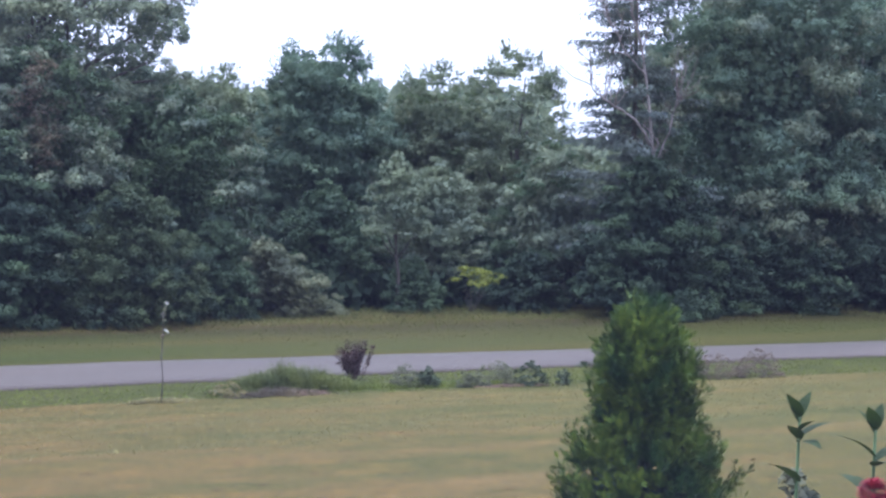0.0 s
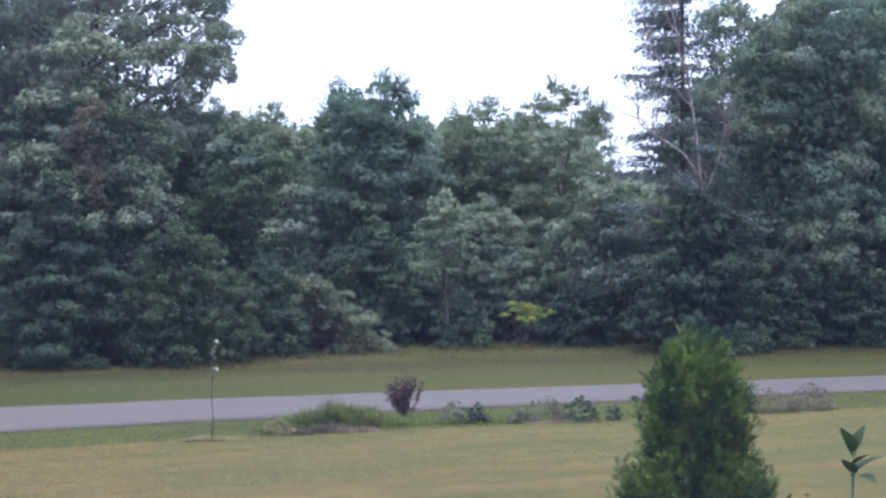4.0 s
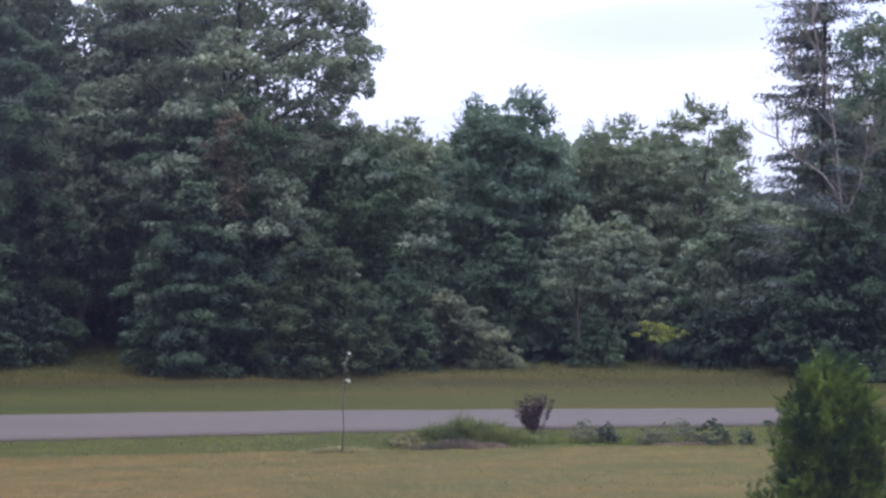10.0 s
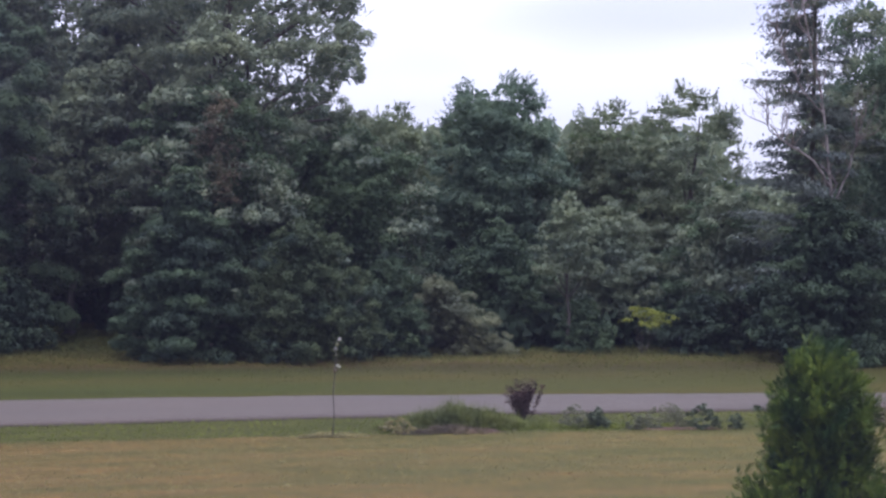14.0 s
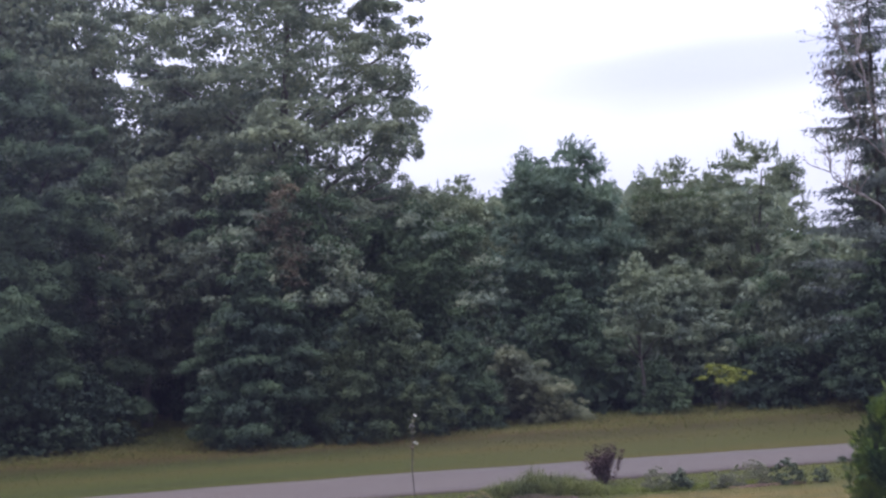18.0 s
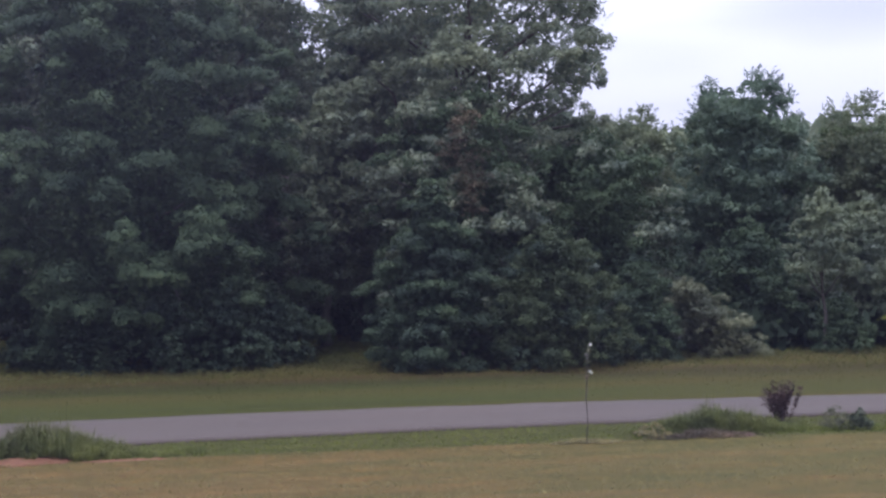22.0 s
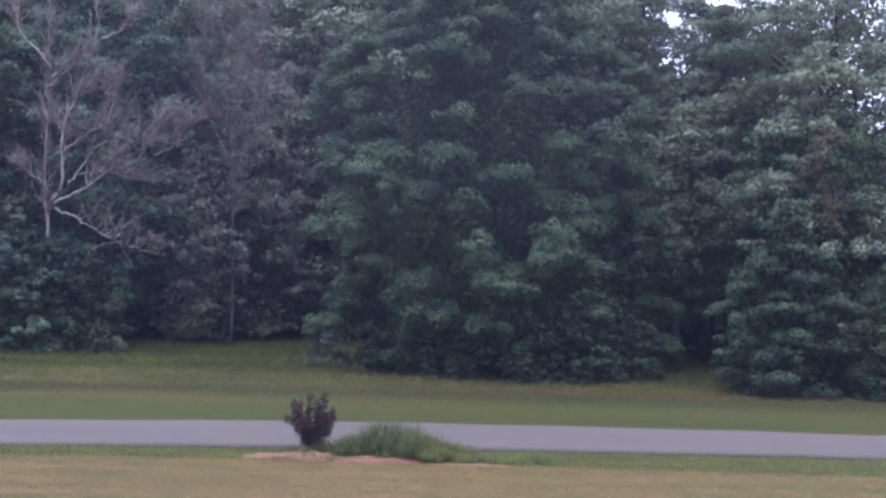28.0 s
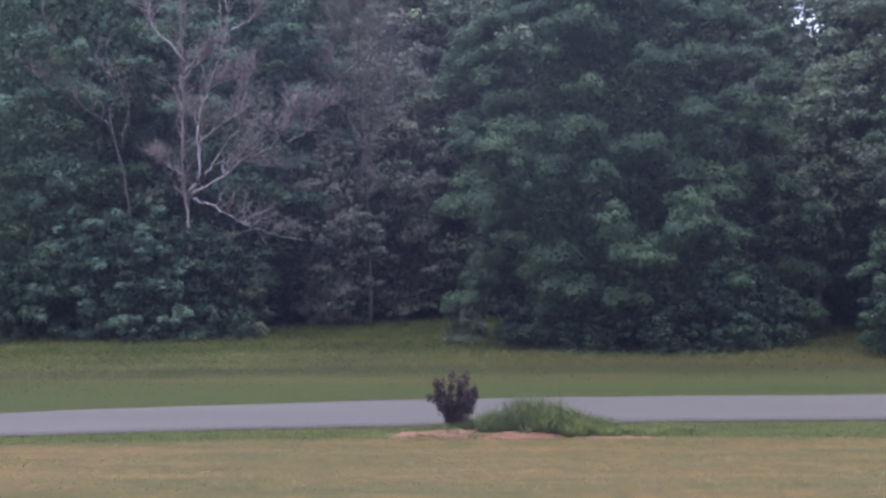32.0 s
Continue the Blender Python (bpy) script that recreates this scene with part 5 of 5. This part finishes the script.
# ---- near the house ----
def arborvitae(x, y, h, seed):
    """Upright sprays of scale leaves over a waisted cone."""
    rng = np.random.default_rng(seed)
    z0 = float(land(x, y))
    ob = base("arborvitae", x, y, z0, "dense green arborvitae with a narrow waisted top", "shrub")
    part("trunk", joined("trunk", [tube([(0, 0, -0.1), (0.01, 0, h * 0.5), (0, 0, h * 0.92)], [0.045, 0.03, 0.008], 8)], M_BARK), ob)
    prof_z = np.array([0.0, 0.10, 0.30, 0.40, 0.48, 0.55, 0.63, 0.72, 0.81, 0.89, 0.95, 1.0])
    prof_r = np.array([0.36, 0.43, 0.45, 0.41, 0.35, 0.24, 0.23, 0.27, 0.23, 0.15, 0.09, 0.02])
    plumes, per = 460, 20
    out = []
    u = np.repeat((np.arange(plumes) + rng.random(plumes)) / plumes, per) ** 0.85
    an = np.repeat(np.arange(plumes) * 2.39996 + rng.normal(0, 0.3, plumes), per)
    lump = np.repeat(rng.uniform(0.66, 1.08, plumes), per)
    R = np.interp(u, prof_z, prof_r) * lump
    n = plumes * per
    outw = np.stack([np.cos(an), np.sin(an), np.zeros(n)], -1)
    axis = unit(outw * 0.38 + np.array([0, 0, 1.0]) + np.repeat(rng.normal(size=(plumes, 3)) * 0.25, per, 0))
    along = np.tile(np.linspace(0, 1, per), plumes)
    reach = np.repeat(rng.uniform(0.10, 0.24, plumes), per)
    stem_at = np.stack([np.cos(an) * R, np.sin(an) * R, u * h * 0.9], -1) + axis * (along * reach)[:, None]
    root = stem_at + rng.normal(size=(n, 3)) * 0.016
    way = unit(axis + rng.normal(size=(n, 3)) * 0.45)
    fan = unit(np.cross(way, unit(np.stack([-np.sin(an), np.cos(an), np.zeros(n)], -1) + rng.normal(size=(n, 3)) * 0.7)))
    L = rng.uniform(0.06, 0.13, n) * (1.15 - 0.5 * along)
    for k, (s, turn, ln) in enumerate(((0.0, 0.0, 1.0), (0.1, 0.5, 0.6), (0.2, -0.5, 0.6), (0.4, 0.42, 0.5), (0.5, -0.42, 0.5), (0.7, 0.35, 0.35))):
        side = np.cross(way, fan)
        a = unit(way * math.cos(turn) + side * math.sin(turn) + rng.normal(size=(n, 3)) * 0.08)
        l = L * ln
        c = root + way * (L * s)[:, None] + a * (l * 0.5)[:, None]
        out.append(leaf_quads(c, a, fan, l, 0.0055 + 0.003 * rng.random(n), 0.15))
    part("foliage", quads("foliage", np.concatenate(out), M_CEDAR), ob)
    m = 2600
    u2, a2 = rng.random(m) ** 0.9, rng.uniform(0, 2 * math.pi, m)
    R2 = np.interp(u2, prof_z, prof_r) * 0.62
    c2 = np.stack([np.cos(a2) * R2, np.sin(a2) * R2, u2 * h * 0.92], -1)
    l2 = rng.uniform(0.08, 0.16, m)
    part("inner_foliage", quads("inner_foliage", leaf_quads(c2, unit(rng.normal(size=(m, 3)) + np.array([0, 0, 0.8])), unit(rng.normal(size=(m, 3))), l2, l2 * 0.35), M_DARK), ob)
    return ob


arborvitae(5.0, 7.5, 3.97 - float(land(5.0, 7.5)), 441)


def broad_leaf(L, W, curl=0.25, n=6):
    """A pointed oval leaf with a sunk midrib, along +x."""
    v, f = [], []
    for i in range(n + 1):
        s = i / n
        w = W * 0.5 * math.sin(math.pi * min(1, 0.06 + 0.94 * s) ** 0.8) if i < n else 0.0
        z = -curl * L * s * s
        v += [(L * s, -w, z + 0.12 * w), (L * s, 0, z), (L * s, w, z + 0.12 * w)]
    for i in range(n):
        for j in (0, 1):
            f.append((i * 3 + j, i * 3 + j + 1, (i + 1) * 3 + j + 1, (i + 1) * 3 + j))
    return np.array(v), f


def moved(piece, m):
    v, f = piece
    a = np.array(m)
    return v @ a[:3, :3].T + a[:3, 3], f


def zinnia(x, y, top, seed, leaves, flower=None, spin=0.0):
    """A tall stem with broad leaves in pairs; top: height of the tip."""
    rng = np.random.default_rng(seed)
    z0 = float(land(x, y))
    h = top - z0
    ob = base("flower_plant", x, y, z0, "tall leafy stem with a red bloom" if flower else "tall leafy garden stem without bloom", "flower", "flowers by the house")
    p = np.array([(0, 0, -0.05), (0.01, 0, h * 0.35), (-0.005, 0.01, h * 0.7), (0.0, 0, h)])
    part("stem", joined("stem", [tube(p, [0.006, 0.0055, 0.0045, 0.003], 8)], M_STEM), ob)
    for dz, an, L, W, up in leaves:
        a = an + spin
        m = Matrix.Translation((0, 0, h - dz)) @ Euler((0, -radians(up), radians(a))).to_matrix().to_4x4()
        part("leaf", joined("leaf", [moved(broad_leaf(L * 1.3, W * 1.3, 0.42), m)], M_GARDEN), ob)
    if flower:
        petals = []
        for i in range(150):
            up = 1 - 1.25 * (i + 0.5) / 150
            turn = Euler((0, -math.asin(max(-1, up)) + rng.uniform(-0.15, 0.15), i * 2.39996)).to_matrix().to_4x4()
            at = Vector((math.cos(i * 2.39996) * math.sqrt(1 - up * up), math.sin(i * 2.39996) * math.sqrt(1 - up * up), up * 0.8)) * flower * 0.55
            petals.append(moved(broad_leaf(flower * 0.5, flower * 0.26, 0.3, 3), Matrix.Translation(at + Vector((0, 0, h + flower * 0.25))) @ turn))
        part("bloom", joined("bloom", petals, M_RED), ob, "crimson many-petalled bloom")
    return ob


M_RED = leaf_mat("crimson_petal", (0.150, 0.011, 0.018), (0.217, 0.019, 0.030), (0.300, 0.041, 0.053), 0.15, 20.0)
pairs = ((0.0, 15, 0.05, 0.024, 74), (0.0, 195, 0.055, 0.026, 70), (0.012, 100, 0.05, 0.022, 74), (0.03, 280, 0.045, 0.024, 50), (0.045, 350, 0.065, 0.026, 42), (0.05, 205, 0.05, 0.026, 55),
         (0.055, 265, 0.06, 0.034, 20), (0.145, 190, 0.105, 0.036, 44), (0.24, 20, 0.10, 0.03, 22), (0.25, 200, 0.11, 0.04, 15), (0.36, 275, 0.11, 0.04, 12),
         (0.44, 10, 0.12, 0.045, 10), (0.45, 190, 0.12, 0.045, 8))
crowded = pairs[:3] + ((0.06, 150, 0.09, 0.034, 48), (0.07, 330, 0.08, 0.036, 45), (0.08, 240, 0.09, 0.040, 30), (0.15, 70, 0.10, 0.038, 35), (0.16, 255, 0.10, 0.040, 38), (0.2, 160, 0.1, 0.04, 25))
zinnia(2.22, 2.72, 4.115, 451, pairs)
zinnia(2.34, 2.61, 4.095, 452, crowded, None, 15)
zinnia(2.215, 2.47, 3.98, 453, pairs[8:], 0.038, 15)
bush("garden_plant", "feathery grey-green plant among the flowers", 2.28, 2.82, 0.36, 1.16, M_DUSTY, 454, 0.06, 0.03, low=0.5, deep=0)


# ---- the house window that the view looks through ----
def box(x0, y0, z0, x1, y1, z1):
    v = np.array([(x, y, z) for x in (x0, x1) for y in (y0, y1) for z in (z0, z1)], float)
    return v, [(0, 1, 3, 2), (4, 6, 7, 5), (0, 4, 5, 1), (2, 3, 7, 6), (0, 2, 6, 4), (1, 5, 7, 3)]


def plain_mat(name, dark, light, rough=0.7):
    m, t, b = mat(name)
    n = noise_of(t, 3.0, 5.0)
    r = ramp_of(t, [(0.3, dark), (0.7, light)])
    t.links.new(n.outputs["Fac"], r.inputs["Fac"])
    t.links.new(r.outputs["Color"], b.inputs["Base Color"])
    b.inputs["Roughness"].default_value = rough
    return m


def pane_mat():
    """Clear glass with haze painted on it as a faint bluish translucent film."""
    m, t, b = mat("hazed_glass")
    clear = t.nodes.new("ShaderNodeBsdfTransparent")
    haze = t.nodes.new("ShaderNodeBsdfTranslucent")
    haze.inputs["Color"].default_value = (0.56, 0.55, 0.84, 1)
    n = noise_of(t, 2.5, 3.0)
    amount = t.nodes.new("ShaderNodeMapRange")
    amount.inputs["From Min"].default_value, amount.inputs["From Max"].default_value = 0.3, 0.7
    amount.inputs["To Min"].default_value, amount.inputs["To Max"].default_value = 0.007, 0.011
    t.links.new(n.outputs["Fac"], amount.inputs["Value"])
    # a soft oval of stronger painted haze in one upper corner
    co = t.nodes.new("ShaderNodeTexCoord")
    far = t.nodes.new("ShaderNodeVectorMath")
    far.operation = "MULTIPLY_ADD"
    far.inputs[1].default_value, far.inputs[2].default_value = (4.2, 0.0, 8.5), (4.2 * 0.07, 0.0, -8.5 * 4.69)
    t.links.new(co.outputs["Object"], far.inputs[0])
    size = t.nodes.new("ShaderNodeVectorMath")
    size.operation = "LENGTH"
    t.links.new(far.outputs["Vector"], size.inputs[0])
    haze_patch = t.nodes.new("ShaderNodeMapRange")
    haze_patch.interpolation_type = "SMOOTHSTEP"
    haze_patch.inputs["From Min"].default_value, haze_patch.inputs["From Max"].default_value = 0.1, 1.25
    haze_patch.inputs["To Min"].default_value, haze_patch.inputs["To Max"].default_value = 0.010, 0.0
    t.links.new(size.outputs["Value"], haze_patch.inputs["Value"])
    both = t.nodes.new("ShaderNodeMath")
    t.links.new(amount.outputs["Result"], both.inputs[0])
    t.links.new(haze_patch.outputs["Result"], both.inputs[1])
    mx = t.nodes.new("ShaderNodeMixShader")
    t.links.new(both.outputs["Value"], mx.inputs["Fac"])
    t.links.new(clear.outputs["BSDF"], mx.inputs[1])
    t.links.new(haze.outputs["BSDF"], mx.inputs[2])
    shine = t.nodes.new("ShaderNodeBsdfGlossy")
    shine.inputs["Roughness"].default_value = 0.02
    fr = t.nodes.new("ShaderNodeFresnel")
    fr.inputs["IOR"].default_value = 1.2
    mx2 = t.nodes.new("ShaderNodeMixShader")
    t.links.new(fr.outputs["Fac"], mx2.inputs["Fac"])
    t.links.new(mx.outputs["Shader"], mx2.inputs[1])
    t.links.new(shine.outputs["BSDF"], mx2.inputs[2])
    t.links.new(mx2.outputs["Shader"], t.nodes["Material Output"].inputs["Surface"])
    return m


M_WALL = plain_mat("wall_paint", (0.50, 0.47, 0.42), (0.56, 0.53, 0.48))
M_SIDING = plain_mat("pale_siding", (0.55, 0.55, 0.52), (0.64, 0.63, 0.60))
M_FRAME = plain_mat("window_paint", (0.30, 0.31, 0.26), (0.36, 0.36, 0.31), 0.5)
M_FLOOR = plain_mat("floor_board", (0.16, 0.10, 0.06), (0.24, 0.16, 0.10), 0.5)
WX0, WX1, WZ0, WZ1, WY = -0.31, 0.80, 3.95, 5.25, 0.45


def structure(name, boxes, material, label, category):
    me = joined(name, boxes, material, False)
    return tagged(new(name, me), label, category, kind="structure")


structure("wall_front", [box(-2.6, WY, 2.7, WX0 - 0.05, WY + 0.18, 5.6), box(WX1 + 0.05, WY, 2.7, 2.6, WY + 0.18, 5.6),
                         box(WX0 - 0.05, WY, 2.7, WX1 + 0.05, WY + 0.18, WZ0 - 0.05), box(WX0 - 0.05, WY, WZ1 + 0.05, WX1 + 0.05, WY + 0.18, 5.6)], M_SIDING, "pale house wall with a window", "wall")
structure("wall_back", [box(-2.6, -4.2, 2.7, 2.6, -4.02, 5.6)], M_WALL, "plain painted room wall", "wall")
structure("wall_west", [box(-2.78, -4.2, 2.7, -2.6, WY + 0.18, 5.6)], M_WALL, "plain painted room wall", "wall")
structure("wall_east", [box(2.6, -4.2, 2.7, 2.78, WY + 0.18, 5.6)], M_WALL, "plain painted room wall", "wall")
structure("floor", [box(-2.6, -4.02, 2.85, 2.6, WY, 3.0)], M_FLOOR, "brown boarded room floor", "floor")
structure("ceiling", [box(-2.78, -4.2, 5.6, 2.78, WY + 0.18, 5.75)], M_WALL, "plain painted ceiling", "ceiling")
win = tagged(new("window_1"), "painted window with one pane that carries painted haze", "window", kind="structure")
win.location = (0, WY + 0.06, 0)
for bx in (box(WX0 - 0.05, -0.03, WZ0 - 0.05, WX0, 0.04, WZ1 + 0.05), box(WX1, -0.03, WZ0 - 0.05, WX1 + 0.05, 0.04, WZ1 + 0.05),
           box(WX0, -0.03, WZ1, WX1, 0.04, WZ1 + 0.05)):
    part("window_frame", joined("window_frame", [bx], M_FRAME, False), win)
part("window_sill", joined("window_sill", [box(WX0, -0.03, WZ0 - 0.05, WX1, 0.16, WZ0)], M_FRAME, False), win)
# this pane lays the painted haze over the whole view
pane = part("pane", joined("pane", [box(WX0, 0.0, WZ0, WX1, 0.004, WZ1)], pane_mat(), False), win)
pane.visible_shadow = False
